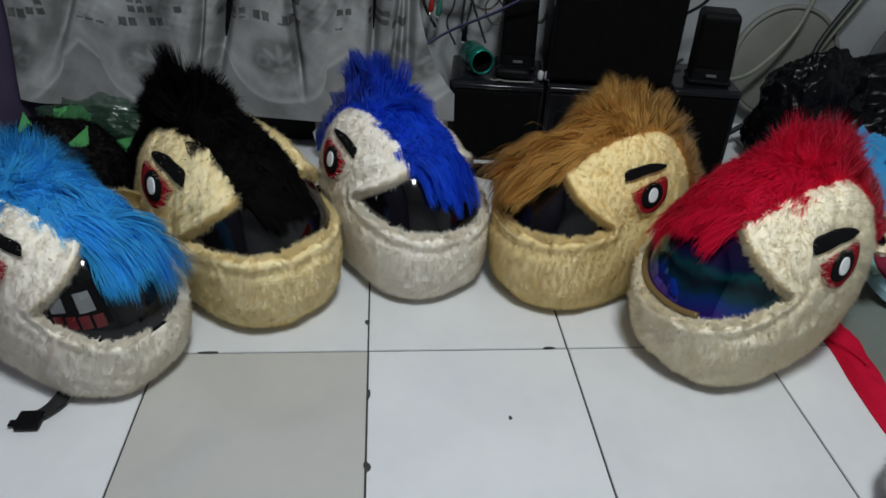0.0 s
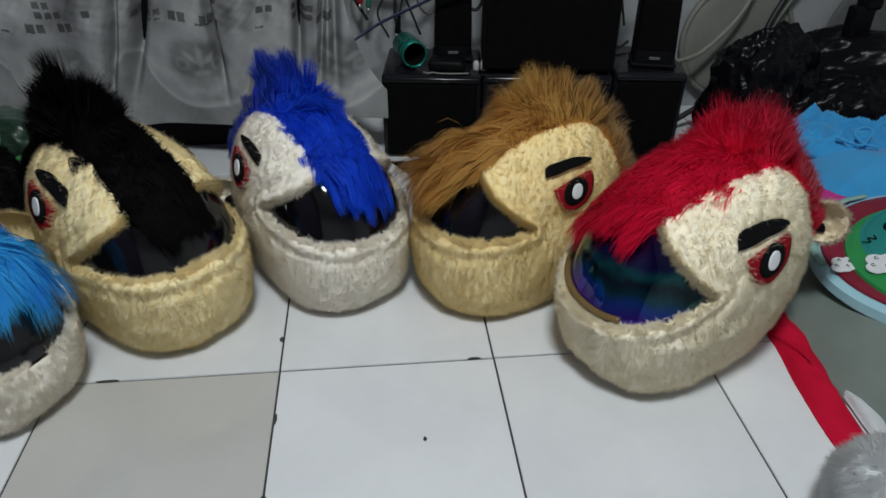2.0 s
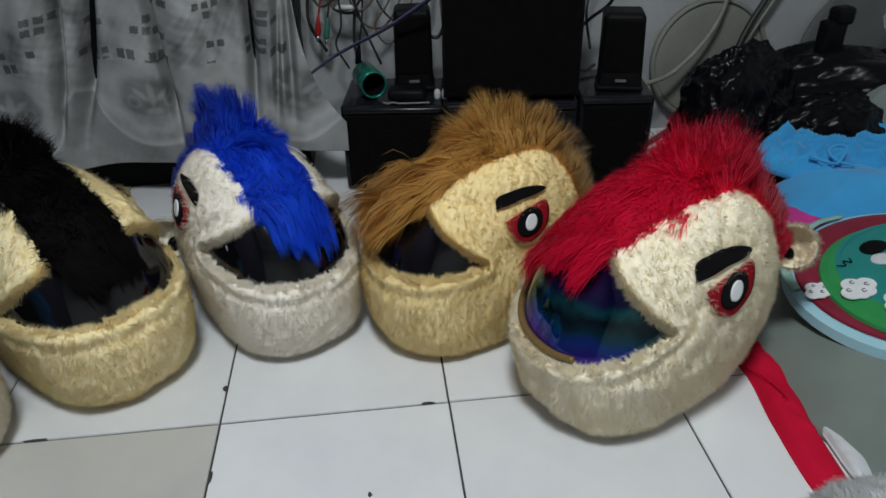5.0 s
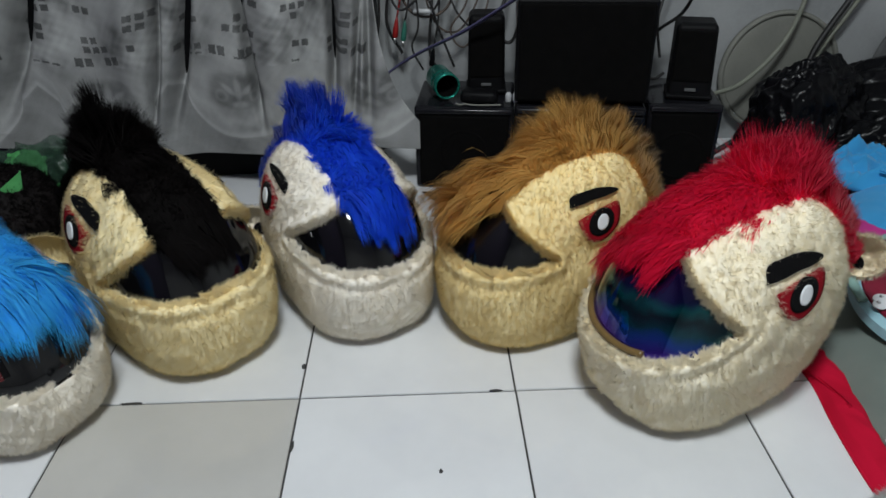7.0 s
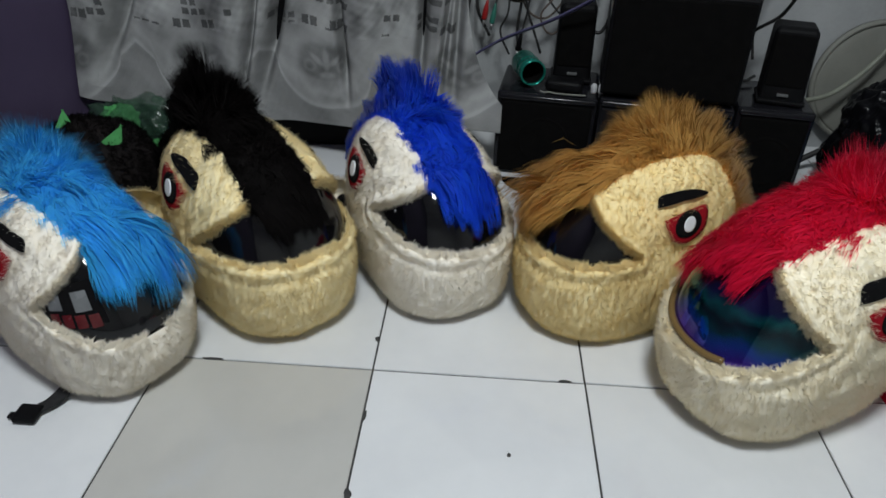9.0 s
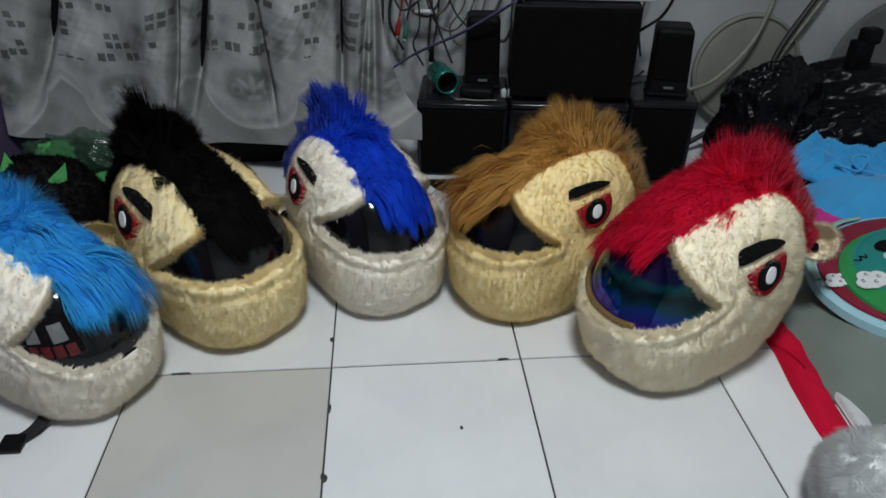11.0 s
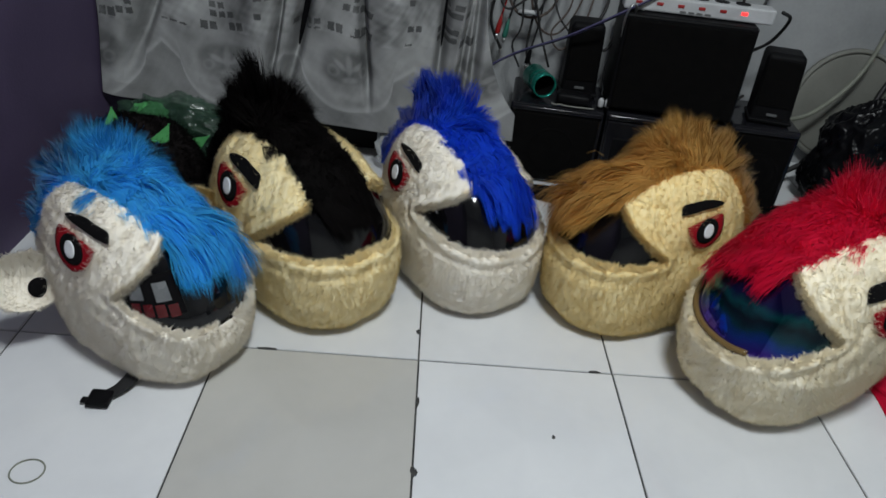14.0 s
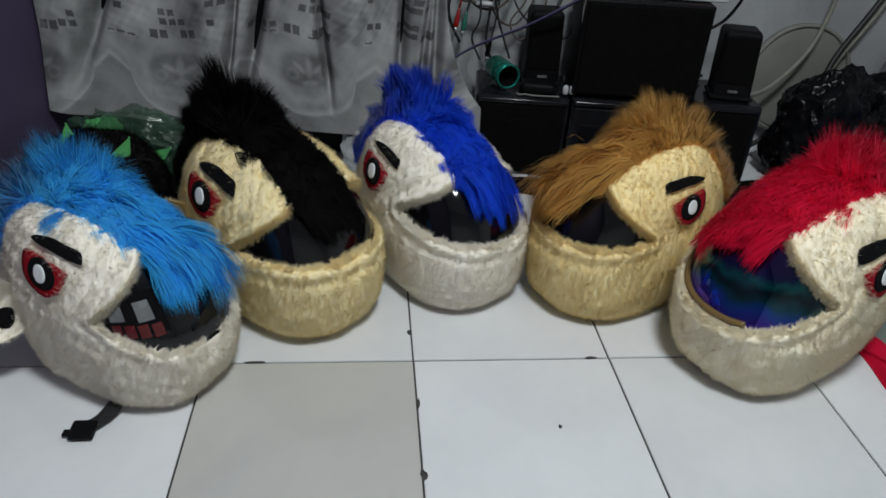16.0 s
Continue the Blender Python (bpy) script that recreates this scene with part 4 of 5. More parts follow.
def crumpled(name, m, size, mat, seed, parent=None, sharp=0.16, sub=5):
    """A crumpled bag: a lump creased along ridges, flat below."""
    bm = bmesh.new()
    bmesh.ops.create_icosphere(bm, subdivisions=sub, radius=1)
    o = Vector((seed * 3.1, seed * 1.7, seed))
    for v in bm.verts:
        d = v.co.normalized()
        r = 1 + 0.16 * noise.noise(d * 1.6 + o)
        for k, f in ((2.4, 1.0), (4.6, 0.6), (9.0, 0.30), (17.0, 0.14)):
            r += sharp * f * (0.35 - abs(noise.noise(d * k + o * k)))
        z = d.z * r
        v.co = (d.x * r * size[0], d.y * r * size[1], max(z * size[2], -size[2] * 0.72))
    ob = part(name, bm, mat, parent, smooth=sub > 5)
    ob.matrix_basis = m
    return ob


tagged(crumpled("bin_bag", pose(1.305, 0.86, 0.145, 0, 0, 20), (0.165, 0.13, 0.20), BIN_BAG, 3, sharp=0.20, sub=6), "crumpled glossy black bin bag on the floor", "bag")
tagged(crumpled("bin_bag", pose(1.66, 0.93, 0.135, 0, 0, -10), (0.30, 0.17, 0.175), BIN_BAG, 5, sharp=0.13, sub=6), "stretched black bin bag over a bulky load", "bag")
tagged(crumpled("bin_bag", pose(1.53, 0.75, 0.10, 0, 0, 5), (0.20, 0.10, 0.14), BIN_BAG, 8, sharp=0.16, sub=6), "slack black bin bag beside the wall", "bag")
# unidentified black container, its stem and cap only roughly shaped
knob = thing("black_container", pose(1.60, 0.95, 0.285, 0, 0, 10), "black plastic container of unknown use standing among the bags", "bottle")
part("stem", box(-0.035, -0.02, 0, 0.035, 0.02, 0.10, 0.008), PLASTIC, knob)
part("cap", box(-0.01, -0.024, 0.085, 0.05, 0.024, 0.135, 0.012), PLASTIC, knob)
tagged(crumpled("clear_bag", pose(1.86, 0.98, 0.37), (0.07, 0.05, 0.07), FILM_CLEAR, 12, sharp=0.25, sub=4), "crumpled clear plastic bag on the bin bags", "bag")


# ---- cloths ----
def drape(name, m, outline, height, mat, seed, label, category, folds=0.02, scale=7.0, thick=0.004, n=70, group="", run=1.0):
    """A soft cloth heap: a rounded outline, raised in folds."""
    bm = bmesh.new()
    line = spline(outline + outline[:1], 14)[:-1]
    c = line.mean(0)
    k = n // 2
    rows = []
    for i in range(k + 1):
        f = i / k
        row = []
        for q in line:
            p = c + (q - c) * f
            dome = (1 - f ** 2.6)
            o = Vector(((p[0] + 0.5 * p[1]) * scale * run + seed, p[1] * scale * 0.55 / run - seed, seed))
            ridge = (0.5 - abs(noise.noise(o))) * folds * 2 + folds * 0.8 * noise.noise(o * 2.7) + folds * 0.35 * (0.4 - abs(noise.noise(o * 5.1)))
            row.append(bm.verts.new((p[0], p[1], max(height * dome + ridge * min(1, 2.5 * (1 - f) + 0.12), 0.004))))
        rows.append(row)
    m0 = len(line)
    for a, b in zip(rows, rows[1:]):
        for j in range(m0):
            bm.faces.new((a[j], b[j], b[(j + 1) % m0], a[(j + 1) % m0]))
    bmesh.ops.remove_doubles(bm, verts=rows[0], dist=1e-5)
    bmesh.ops.recalc_face_normals(bm, faces=bm.faces)
    ob = part(name, bm, mat, smooth=True)
    ob.matrix_world = m
    s = ob.modifiers.new("thickness", "SOLIDIFY")
    s.thickness, s.offset = thick, -1
    return tagged(ob, label, category, group)


drape("bolster", pose(0, 0, 0), [(1.00, 0.06), (0.99, -0.10), (1.03, -0.28), (1.16, -0.47), (1.55, -0.46), (1.75, -0.1), (1.60, 0.35), (1.20, 0.36), (1.06, 0.22)], 0.115, GREY_CLOTH, 2.0,
      "grey-green cotton pillow lying on the floor", "pillow", 0.012, 4.0)
drape("pink_cloth", pose(0, 0, 0.08), [(1.08, 0.27), (1.15, 0.20), (1.30, 0.22), (1.42, 0.34), (1.32, 0.44), (1.12, 0.40)], 0.055, PINK_CLOTH, 5.0, "hot pink cloth tucked under a blue one", "cloth", 0.012, 9.0)
drape("blue_cloth", pose(0, 0, 0.0), [(1.10, 0.24), (1.30, 0.20), (1.65, 0.24), (1.85, 0.45), (1.70, 0.66), (1.40, 0.66), (1.20, 0.56), (1.10, 0.40)], 0.178, BLUE_CLOTH, 9.0, "rumpled sky blue jersey cloth in a heap", "cloth", 0.012, 5.0)


def folded_cloth(name, m, outline, height, mat, label, category, creases, n=150):
    """A garment laid down in long creased folds with a rolled edge. creases: (across x, across y, phase, height, bend)."""
    line = np.array(spline(outline + outline[:1], 16)[:-1])
    c = line.mean(0)
    k = n // 2
    f = (np.arange(k + 1) / k)[:, None]
    x, y = c[0] + (line[:, 0] - c[0]) * f, c[1] + (line[:, 1] - c[1]) * f
    roll = np.clip(1 - ((f - 0.90) / 0.10) ** 2, 0, 1) ** 0.5 * 0.45 * (f > 0.80) + np.clip((1 - f) / 0.10, 0, 1) * 0.55
    z = height * np.minimum(roll + 0.15 * (1 - f ** 2), 1.3)
    for kx, ky, ph, h, bend in creases:
        w = kx * x + ky * y + ph + bend * np.sin(5.5 * x - 4 * y + ph) + 0.5 * bend * np.sin(13 * x + 9 * y)
        z = z + h * ((1 - np.abs(np.sin(w))) ** 1.8 - 0.25) * np.clip((1 - f) / 0.12, 0, 1) * (0.6 + 0.4 * np.sin(3.1 * x + 7 * y + ph))
    co = np.stack([x, y, np.maximum(z, 0.001)], -1).reshape(-1, 3)
    p = len(line)
    i, j = np.meshgrid(np.arange(k), np.arange(p), indexing="ij")
    q = np.stack([i * p + j, (i + 1) * p + j, (i + 1) * p + (j + 1) % p, i * p + (j + 1) % p], -1).reshape(-1, 4)
    ob = npmesh(name, co, q, np.zeros((0, 3)), mat)
    ob.matrix_world = m
    so = ob.modifiers.new("thickness", "SOLIDIFY")
    so.thickness, so.offset = 0.003, -1
    return tagged(ob, label, category)


folded_cloth("blue_cloth", pose(0, 0, 0.140), [(1.225, 0.56, 0), (1.28, 0.48, 0), (1.42, 0.42, 0), (1.72, 0.36, 0), (1.90, 0.52, 0), (1.68, 0.70, 0), (1.42, 0.70, 0), (1.28, 0.66, 0)], 0.042, BLUE_CLOTH,
             "folded sky blue jersey garment with loose ties", "cloth", ((8, 62, 0.4, 0.040, 1.6), (-16, 44, 1.9, 0.034, 2.2), (46, 22, 0.8, 0.022, 1.8), (-30, 80, 2.6, 0.014, 1.5)))
drape("grey_pillow", pose(0, 0, 0), [(1.50, 0.70), (1.62, 0.64), (1.85, 0.66), (1.95, 0.80), (1.75, 0.86), (1.55, 0.82)], 0.262, GREY_CLOTH, 17.0, "grey-green rounded pillow behind the blue cloth", "pillow", 0.008, 5.0)
heap = np.concatenate([np.array([v.co + ob.matrix_world.translation for v in ob.data.vertices]) for ob in bpy.data.objects if ob.name.startswith("blue_cloth")])


def on_heap(x, y, up=0.004):
    """A place lying on the blue cloths."""
    near = np.hypot(heap[:, 0] - x, heap[:, 1] - y) < 0.018
    return (x, y, float(heap[near, 2].max()) + up)


tie = part("cloth_tie", tube([on_heap(1.30, 0.475), on_heap(1.325, 0.462), on_heap(1.36, 0.458, 0.005), on_heap(1.385, 0.475, 0.009), on_heap(1.375, 0.497, 0.010), on_heap(1.352, 0.488, 0.009), on_heap(1.362, 0.462, 0.008), on_heap(1.39, 0.440)], 0.0034, 8, 10, 1.0), BLUE_CLOTH, smooth=True)
tagged(tie, "looped sky blue cloth tie on the heap", "cloth tie")
drape("red_cloth", pose(0, 0, 0), [(0.93, 0.10), (0.950, 0.0), (0.935, -0.13), (0.928, -0.27), (0.955, -0.30), (0.985, -0.285), (1.00, -0.15), (1.03, 0.0), (1.03, 0.10)], 0.018, RED_CLOTH, 21.0,
      "red satin cloth strip spread on the tiles", "cloth", 0.006, 12.0)
drape("white_cloth", pose(0, 0, 0.004), [(1.005, -0.12), (1.0, -0.19), (0.998, -0.255), (1.012, -0.275), (1.04, -0.24), (1.04, -0.12)], 0.012, STICKER_WHITE, 25.0, "white cloth edge under the grey pillow", "cloth", 0.006, 12.0)

# thin black sheet, added to darken the shaded floor before the stereo
drape("shade_sheet", CORNER, [(0.02, -0.03), (0.10, -0.11), (0.30, -0.14), (0.60, -0.13), (0.86, -0.11), (1.02, -0.02), (1.00, 0.10), (0.86, 0.01), (0.30, -0.01)], 0.008, CLOTH_SHADE_BLACK, 44.0,
      "black sheet for the shaded floor before the stereo", "cloth", 0.004, 10.0)

# round printed bag
bag = thing("round_bag", pose(1.288, 0.055, 0.150, -3, -8, 22), "round green and maroon vinyl bag with printed clouds", "bag")


def disc(r0, z0, r1, z1, squash=1.0):
    bm = lathe([(0.001, z1), (r1 * 0.6, z1), (r1 * 0.93, z1 - 0.002), (r1, z1 - 0.006), (r0, z0)], 64, "Z")
    for v in bm.verts:
        v.co.y *= squash
    return bm


part("back_panel", disc(0.235, -0.025, 0.232, 0.0), PALE_BLUE, bag, "pale blue piped rim")
part("main_panel", disc(0.214, 0.0, 0.212, 0.010), MAROON, bag, "maroon vinyl panel")
front = part("flap", disc(0.186, 0.008, 0.184, 0.020), GREEN_VINYL, bag, "green round flap")
front.matrix_basis = pose(-0.012, -0.028, 0)
inner = part("flap_centre", disc(0.160, 0.019, 0.158, 0.0235), TEAL_VINYL, front, "teal printed centre")
inner.matrix_basis = pose(0.02, 0.015, 0)


def cloud(parent, x, y, z, s):
    bm = bmesh.new()
    for dx, dy, r in ((-0.018, -0.004, 0.015), (0.0, 0.008, 0.017), (0.018, -0.002, 0.015), (0.004, -0.012, 0.015), (-0.008, -0.014, 0.012)):
        c = bmesh.ops.create_cone(bm, cap_ends=True, segments=20, radius1=r * s, radius2=r * s * 0.96, depth=0.002 + abs(dx) * 0.01)
        bmesh.ops.translate(bm, verts=c["verts"], vec=(dx * s, dy * s, 0))
    ob = part("cloud_print", bm, FELT_WHITE, parent, "white printed cloud")
    ob.matrix_basis = pose(x, y, z)
    for dx, dy in ((-0.016, 0.002), (0.004, 0.012), (0.016, -0.004), (0.0, -0.012)):
        pts = [(dx * s + 0.0035 * math.cos(a) * s, dy * s + 0.0035 * math.sin(a) * s, 0.0022) for a in (0.3, 1.5, 2.7, 3.9, 5.1)]
        part("curl", tube(pts, 0.0007, 5, 4), PLASTIC, ob)


cloud(bag, -0.180, 0.078, 0.012, 0.9)
cloud(front, -0.128, 0.058, 0.024, 1.15)
part("print_squiggle", tube([(-0.098, 0.122, 0.0245), (-0.086, 0.112, 0.0245), (-0.078, 0.124, 0.0245), (-0.070, 0.112, 0.0245), (-0.062, 0.123, 0.0245)], 0.0012, 6, 6), FELT_BLACK, front, "black printed squiggle")
cloud(front, -0.110, -0.010, 0.024, 1.1)
part("print_patch", disc(0.03, 0.0235, 0.029, 0.0255, 0.7), FELT_BLACK, front, "dark printed shape").matrix_basis = pose(0.0, 0.118, 0)
part("print_patch", disc(0.022, 0.0235, 0.021, 0.026, 0.8), STICKER_WHITE, front, "pale printed shape").matrix_basis = pose(-0.022, 0.085, 0)
part("print_patch", disc(0.03, 0.022, 0.029, 0.0245, 0.5), PINK_CLOTH, front, "pink printed shape").matrix_basis = pose(-0.075, -0.055, 0)
for x, y, t in ((-0.135, 0.150, 48), (-0.040, 0.199, 12)):
    part("print_bar", box(-0.014, -0.0045, 0.0095, 0.014, 0.0045, 0.0125), STICKER_WHITE, bag).matrix_basis = pose(x, y, 0, 0, 0, t)
part("handle", tube([(-0.195, 0.11, 0.0), (-0.165, 0.16, 0.006), (-0.10, 0.205, 0.008), (0.0, 0.228, 0.008), (0.07, 0.222, 0.0)], 0.004, 8, 10, 2.4), STRAP, bag, "pale teal carrying strap", True)


# ---- plush bits ----
def fluffy(name, m, radii, mat, seed, count, length, label, category, lean=(0, 0, -0.3), width=0.0011):
    """A furry rounded lump that rests on the floor."""
    na, ne = 60, 32
    az, el = np.meshgrid(np.linspace(-math.pi, math.pi, na, endpoint=False), np.linspace(-math.pi / 2, math.pi / 2, ne), indexing="ij")
    v = np.stack([np.cos(el) * np.sin(az), np.cos(el) * np.cos(az), np.sin(el)], -1).reshape(-1, 3) * np.array(radii)
    v = v + unit(v) * (0.006 * wave(v, 40, seed) + 0.004 * wave(v, 95, seed + 1))[:, None]
    v[:, 2] = np.clip(v[:, 2], -radii[2] * 0.85, None)
    i, j = np.meshgrid(np.arange(na), np.arange(ne - 1), indexing="ij")
    q = np.stack([i * ne + j, ((i + 1) % na) * ne + j, ((i + 1) % na) * ne + j + 1, i * ne + j + 1], -1).reshape(-1, 4)
    out = lambda p: unit(p / np.array(radii) ** 2)
    hair = pile(v, q, out, count, length, width, seed, None, lean)
    a, b, c, d = joined((v, wound(v, q, out(v)), np.zeros((0, 3)), out(v)), hair)
    ob = on_backing(npmesh(name, a, b, c, mat, None, d), mat, len(q))
    ob.matrix_world = m
    return tagged(ob, label, category)


fluffy("plush_ball", pose(0.905, -0.450, 0.082), (0.105, 0.105, 0.096), FLUFF, 71, 70000, 0.018, "white fluffy plush ball on the tiles", "plush", width=0.0006)
dino_m = pose(-0.695, 0.40, 0.138, 0, 0, 25)
dino = fluffy("plush_helmet", dino_m, (0.165, 0.15, 0.162), BLACK_FUR, 83, 30000, 0.014, "black plush helmet cover with small green felt spikes", "helmet")
for x, y, z, s, r in ((-0.03, 0.0, 0.166, 0.95, 10), (0.070, -0.06, 0.142, 1.05, 40), (0.160, 0.03, 0.078, 0.9, 75)):
    bm = bmesh.new()
    bmesh.ops.create_cone(bm, cap_ends=True, segments=3, radius1=0.030 * s, radius2=0.002, depth=0.05 * s)
    bmesh.ops.bevel(bm, geom=bm.edges[:], offset=0.003, segments=2, affect="EDGES")
    for v in bm.verts:
        v.co.y *= 0.45
    part("spike", bm, FELT_GREEN, dino, "green felt spike").matrix_basis = pose(x, y, z, -10, r, 15)
film = crumpled("plastic_bag", pose(-0.68, 0.70, 0.105, 0, 0, -8), (0.19, 0.085, 0.125), FILM_GREEN, 31, sharp=0.30, sub=6)
tagged(crumpled("green_cloth", pose(-0.765, 0.70, 0.140, 0, 0, 10), (0.060, 0.045, 0.075), FELT_GREEN, 41, sharp=0.2, sub=6), "crumpled bright green cloth beside a plastic bag", "cloth")
tagged(film, "shiny green-tinted plastic bag with dark contents", "bag")
tagged(crumpled("dark_bundle", pose(-0.66, 0.72, 0.085), (0.15, 0.06, 0.10), BIN_BAG, 33, sharp=0.1, sub=4), "dark bundle inside a plastic bag", "bundle")
tagged(crumpled("grey_bag", pose(-0.02, 0.86, 0.075), (0.14, 0.07, 0.09), FILM_CLEAR, 35, sharp=0.18, sub=4), "cloudy grey plastic bag under the lace curtain", "bag")
tagged(part("low_shelf", box(-0.94, 1.0, 0, 0.12, 1.175, 0.55, 0.005), PLASTIC), "dark low shelf behind the lace curtain", "shelf")


# ---- lace curtain ----
def lace_weave(x, z):
    """How dense the lace is woven at a place, 0 sheer to 1 dense."""
    x = x + 0.012 * np.sin(9 * z + 5 * x) + 0.006 * np.sin(23 * x + 17 * z)
    z = z + 0.010 * np.sin(11 * x + 2.0) + 0.005 * np.sin(29 * x - 13 * z)
    d = 0.54 + 0.05 * np.sin(x * 31) * np.sin(z * 27)
    # scalloped border: dense above the line, sheer below, with a round medallion hanging in each scallop
    cz = 0.290
    off = np.abs((x + 0.245 + 0.1825) % 0.365 - 0.1825)
    line = np.where(off < 0.13, cz - 0.015 - 0.115 * np.sqrt(np.clip(1 - (off / 0.13) ** 2, 0, 1)), cz - 0.015 + 0.7 * (off - 0.13))
    d = np.where(z < line, 0.40, d)
    d = d + 0.20 * np.exp(-((z - line - 0.006) / 0.009) ** 2) + 0.10 * np.exp(-((z - line - 0.045) / 0.016) ** 2) * (off > 0.08)
    for cx in (-0.98, -0.61, -0.245, 0.12):
        dx, dz = np.abs(x - cx), z - cz
        r, a = np.hypot(dx, dz * 1.05), np.arctan2(dz, x - cx)
        ring = np.exp(-((r - 0.090 - 0.005 * np.cos(9 * a)) / 0.014) ** 2) * np.clip(0.75 - 6 * dz, 0.1, 1)
        heart = 1 / (1 + np.exp((r - 0.062 - 0.014 * np.cos(2 * a)) / 0.004))
        bud = np.exp(-((dx / 0.010) ** 2 + ((dz - 0.006) / 0.030) ** 2) ** 2)
        u, w = (dx - 0.026) * 0.80 + (dz - 0.004) * 0.60, (dz - 0.004) * 0.80 - (dx - 0.026) * 0.60
        wing = np.exp(-((u / 0.022) ** 2 + (w / 0.008) ** 2) ** 2)
        base = np.exp(-((dx / 0.022) ** 2 + ((dz + 0.036) / 0.010) ** 2) ** 2)
        curl = np.exp(-((np.hypot(dx - 0.046, dz + 0.014) - 0.013) / 0.005) ** 2)
        d = d + 0.16 * ring - 0.24 * heart + 0.26 * np.clip(bud + wing + base + 0.5 * curl, 0, 1) * heart
        for side in (-1, 1):
            mark = (np.abs(np.abs(x - cx - side * 0.040) - 0.012) < 0.0095) & (np.abs(dz - 0.098) < 0.011)
            d = np.where(mark, 0.10, d)
    d = d + 0.10 * np.sin(x * 13 + 2 * np.sin(z * 9)) * np.sin(z * 15 + 1.5 * np.sin(x * 7)) + 0.06 * np.sin(x * 41 + z * 23) * np.sin(z * 37 - x * 11)
    col, row = np.floor(x / 0.027), np.floor(z / 0.024)
    fx, fz = x / 0.027 - col, z / 0.024 - row
    block = np.sin(col * 1.3 + 0.5) + np.cos(row * 1.9 + col * 0.35) + 0.6 * np.sin(col * 0.55 - row)
    hole = (np.abs(fx - 0.5) < 0.36) & (np.abs(fz - 0.5) < 0.34) & (block > 0.95) & (z > 0.375)
    d = np.where(hole, 0.08, d)
    flat = np.stack([x.ravel(), np.zeros(x.size), z.ravel()], 1)
    leaves = wave(flat, 48, 81).reshape(x.shape) + 0.7 * wave(flat, 95, 83).reshape(x.shape)
    patch = np.clip(wave(flat, 14, 85).reshape(x.shape) + 0.4, 0, 1)
    return np.clip(d + 0.19 * leaves * (0.35 + 0.65 * (z > 0.37)) * (0.4 + patch) - 0.10 * patch, 0.02, 1)


def curtain():
    nu, nv = 620, 330
    u, v = np.meshgrid(np.linspace(0, 1, nu), np.linspace(0, 1, nv), indexing="ij")
    z = 0.125 + 0.775 * v
    x = -0.948 + (1.058 + 0.125 * np.exp(-np.clip(z - 0.20, 0, None) / 0.13)) * u
    s = x + 0.10 * (z - 0.2) * np.sin(2.6 * x + 0.6)
    fold = 0.030 * np.sin(17 * s + 1.1) + 0.018 * np.sin(31 * s + 2.0) * (0.4 + v) + 0.012 * np.sin(53 * s + 0.4) * v
    for c, w, d, lean in ((-0.86, 0.022, 0.11, 0.30), (-0.43, 0.016, 0.11, 0.22), (-0.48, 0.010, 0.07, 0.14), (-0.20, 0.011, 0.08, -0.12), (0.00, 0.013, 0.08, 0.05), (0.06, 0.010, 0.06, 0.10), (0.10, 0.014, 0.08, 0.02)):
        fold = fold + d * np.exp(-((x - c - lean * (z - 0.25)) / w) ** 2) * np.clip((z - 0.17) / 0.15, 0, 1)
    y = 0.925 + fold * 0.75 - 0.06 * (1 - v) ** 2 + 0.03 * v + 0.016 * np.sin(9 * x + 14 * z) * np.sin(23 * x - 6 * z + 1) * (0.3 + v)
    z = z + (0.008 * np.sin(5 * x + 1) + 0.10 * np.clip(-x - 0.25, 0, None) ** 2) * (1 - v)
    co = np.stack([x, y, z], -1).reshape(-1, 3)
    i, j = np.meshgrid(np.arange(nu - 1), np.arange(nv - 1), indexing="ij")
    q = np.stack([i * nv + j, (i + 1) * nv + j, (i + 1) * nv + j + 1, i * nv + j + 1], -1).reshape(-1, 4)
    ob = npmesh("lace_curtain", co, q, np.zeros((0, 3)), LACE)
    at = ob.data.attributes.new("weave", "FLOAT", "POINT")
    at.data.foreach_set("value", lace_weave(x + fold * 0.25, z).ravel().astype(np.float32))
    so = ob.modifiers.new("thickness", "SOLIDIFY")
    so.thickness = 0.0015
    return tagged(ob, "grey lace curtain with scalloped floral pattern, hanging in folds", "curtain")


curtain()

# ---- small things on the floor ----
band = thing("rubber_band", pose(-0.617, -0.338, 0.0015), "thin grey rubber band lying on a tile", "rubber band")
part("loop", tube([(0.026 * math.cos(a), 0.024 * math.sin(a), 0) for a in (k * math.pi / 8 for k in range(17))], 0.0014, 6, 4), CABLE_GREY, band, smooth=True)
packet = thing("plastic_box", pose(-0.757, -0.168, 0.001, 0, 0, 0), "cloudy clear plastic box lid on the tiles", "box lid")
part("lid", box(-0.30, -0.24, 0.016, 0, 0, 0.020, 0.0015), FILM_CLEAR, packet)
for a in ((-0.30, -0.004, 0, 0, 0, 0.0158), (-0.004, -0.24, 0, 0, -0.0042, 0.0158)):
    part("side", box(*a), WHITE_PL, packet)
strap = thing("chin_strap", pose(-0.520, -0.125, 0.004, 0, 0, 0), "black webbing chin strap with a buckle on the tiles", "strap")
part("webbing", tube([(0.004, 0.035, 0.032), (-0.008, 0.004, 0.012), (-0.020, -0.020, 0.006), (-0.035, -0.038, 0.005)], 0.0034, 8, 8, 4.6), WEBBING, strap, smooth=True)
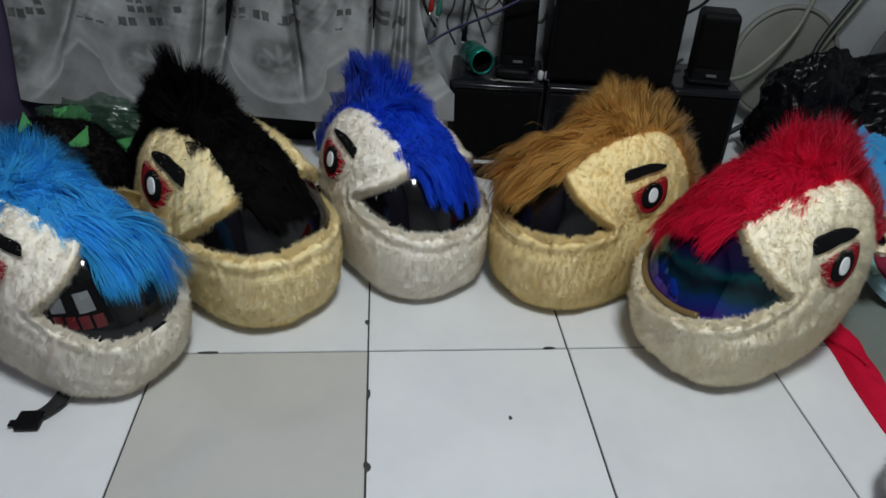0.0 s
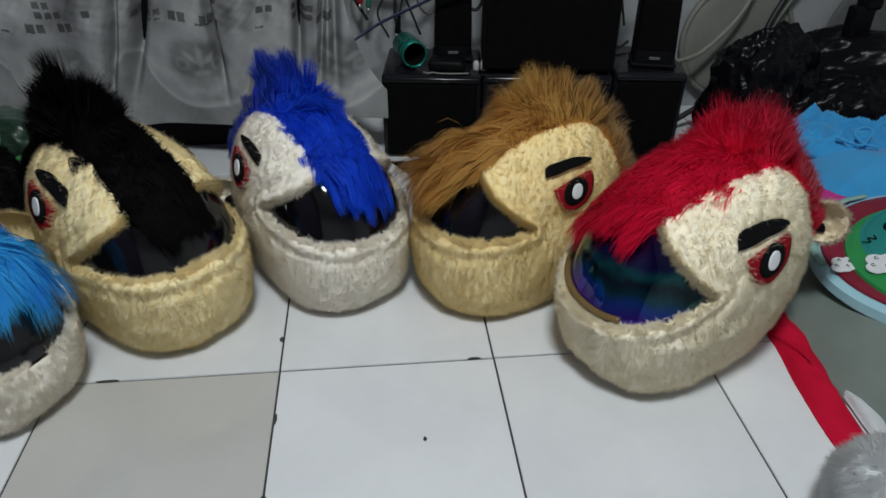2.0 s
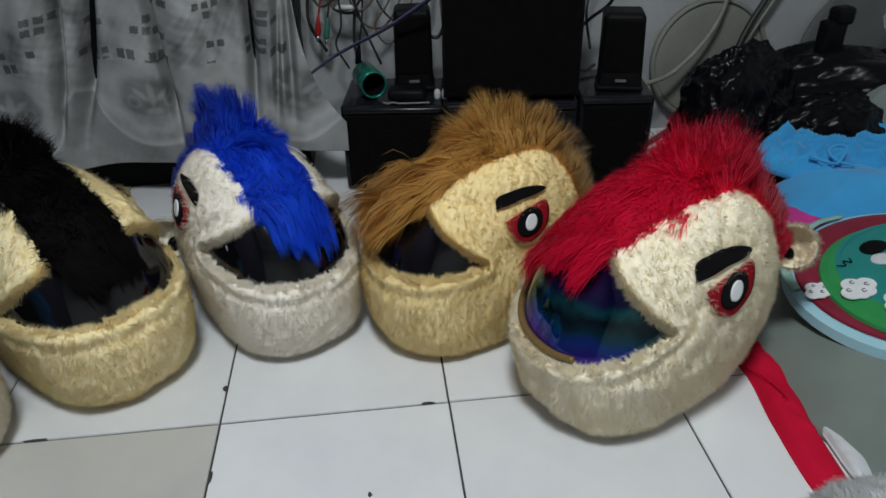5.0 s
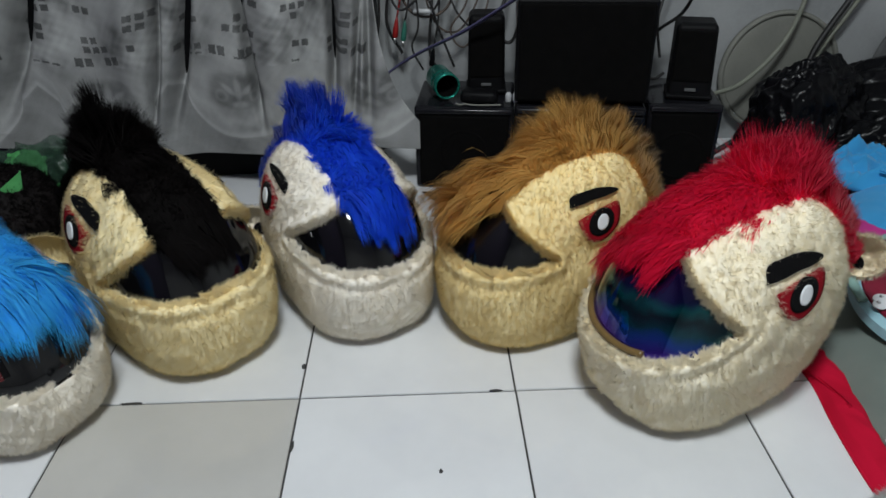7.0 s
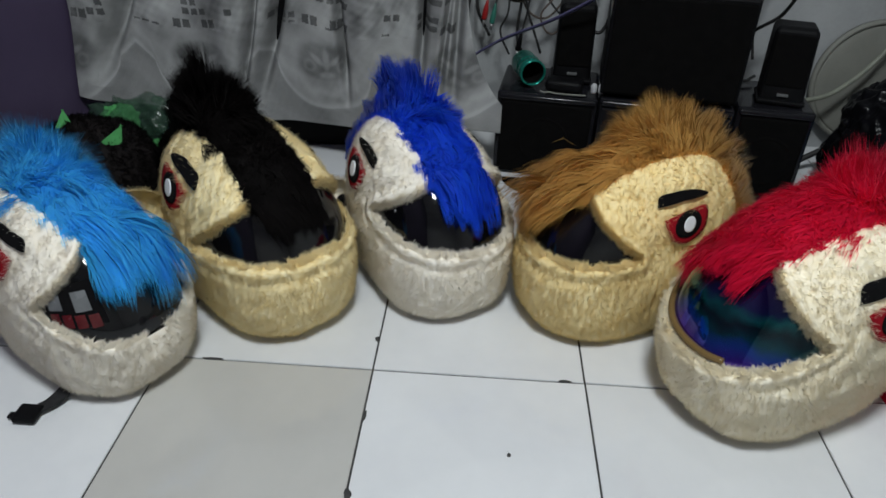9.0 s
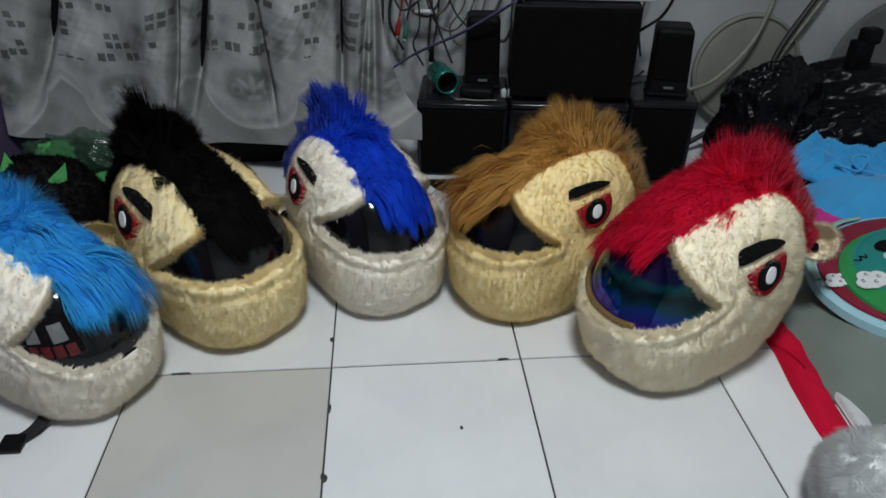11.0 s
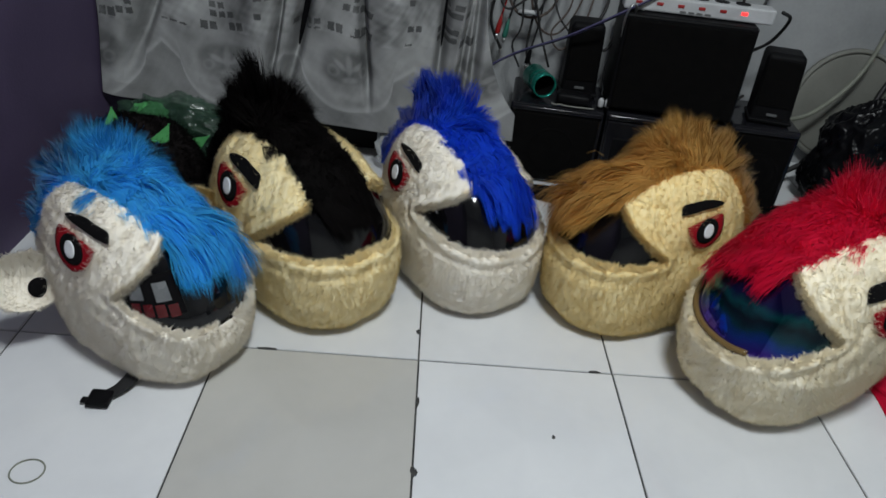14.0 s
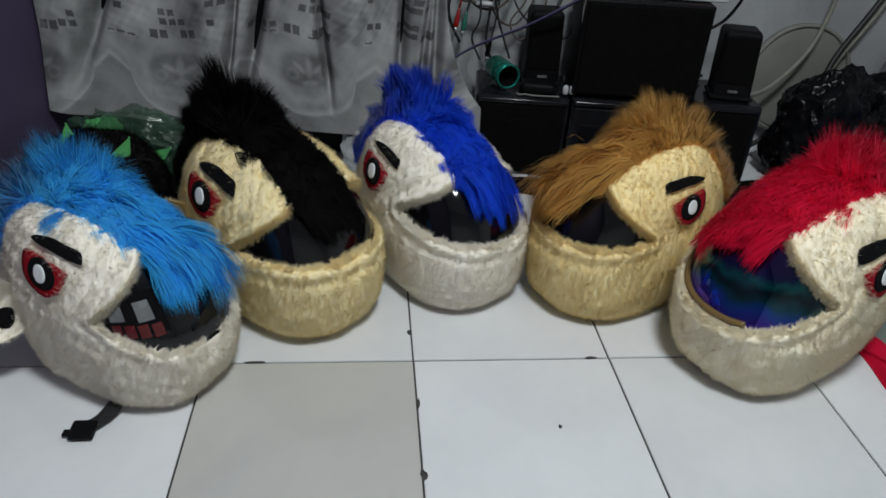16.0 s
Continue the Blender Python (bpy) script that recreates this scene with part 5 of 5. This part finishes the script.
part("buckle", box(-0.066, -0.072, 0.0, -0.026, -0.034, 0.013, 0.004), PLASTIC, strap).matrix_basis = pose(0, 0, 0, 0, 0, 0)
part("prong", box(-0.078, -0.064, 0.002, -0.058, -0.050, 0.007, 0.002), PLASTIC, strap)

# ---- floor tiles ----
def tile_mesh(w):
    bm = box(-w / 2, -w / 2, -0.008, w / 2, w / 2, 0.0, 0.0)
    bmesh.ops.bevel(bm, geom=[e for e in bm.edges if all(v.co.z > -0.001 for v in e.verts)], offset=0.0012, segments=2, affect="EDGES")
    me = bpy.data.meshes.new("tile")
    bm.to_mesh(me)
    bm.free()
    return me


white_tile, beige_tile = tile_mesh(0.3962), tile_mesh(0.3962)
white_tile.materials.append(TILE)
beige_tile.materials.append(TILE_BEIGE)
dice = random.Random(4)
for i in range(-3, 6):
    for j in range(-6, 3):
        ob = new("tile", beige_tile if (i, j) == (-1, -1) else white_tile)
        ob.parent = floor
        ob.matrix_basis = pose(0.2 + 0.4 * i, 0.2 + 0.4 * j, dice.uniform(-0.0003, 0.0003), dice.uniform(-0.06, 0.06), dice.uniform(-0.06, 0.06), dice.uniform(-0.1, 0.1))
for x, y, a, b in ((0.002, -0.288, 0.006, 0.010), (-0.31, 0.001, 0.022, 0.0035), (-0.004, 0.09, 0.004, 0.008), (-0.30, -0.402, 0.02, 0.004), (0.255, -0.186, 0.0028, 0.0042), (-0.62, -0.399, 0.03, 0.004), (0.003, -0.12, 0.003, 0.012), (0.36, 0.001, 0.012, 0.003)):
    bm = bmesh.new()
    ring = [bm.verts.new((a * (1 + dice.uniform(-0.35, 0.35)) * math.cos(k * 0.57), b * (1 + dice.uniform(-0.35, 0.35)) * math.sin(k * 0.57), 0.0)) for k in range(11)]
    low = [bm.verts.new((v.co.x * 1.05, v.co.y * 1.05, -0.0012)) for v in ring]
    bm.faces.new(ring)
    for k in range(11):
        bm.faces.new((low[k], low[(k + 1) % 11], ring[(k + 1) % 11], ring[k]))
    part("chip", bm, GROUT, floor, "dark chipped spot in the glaze").matrix_basis = pose(x, y, 0.0010)
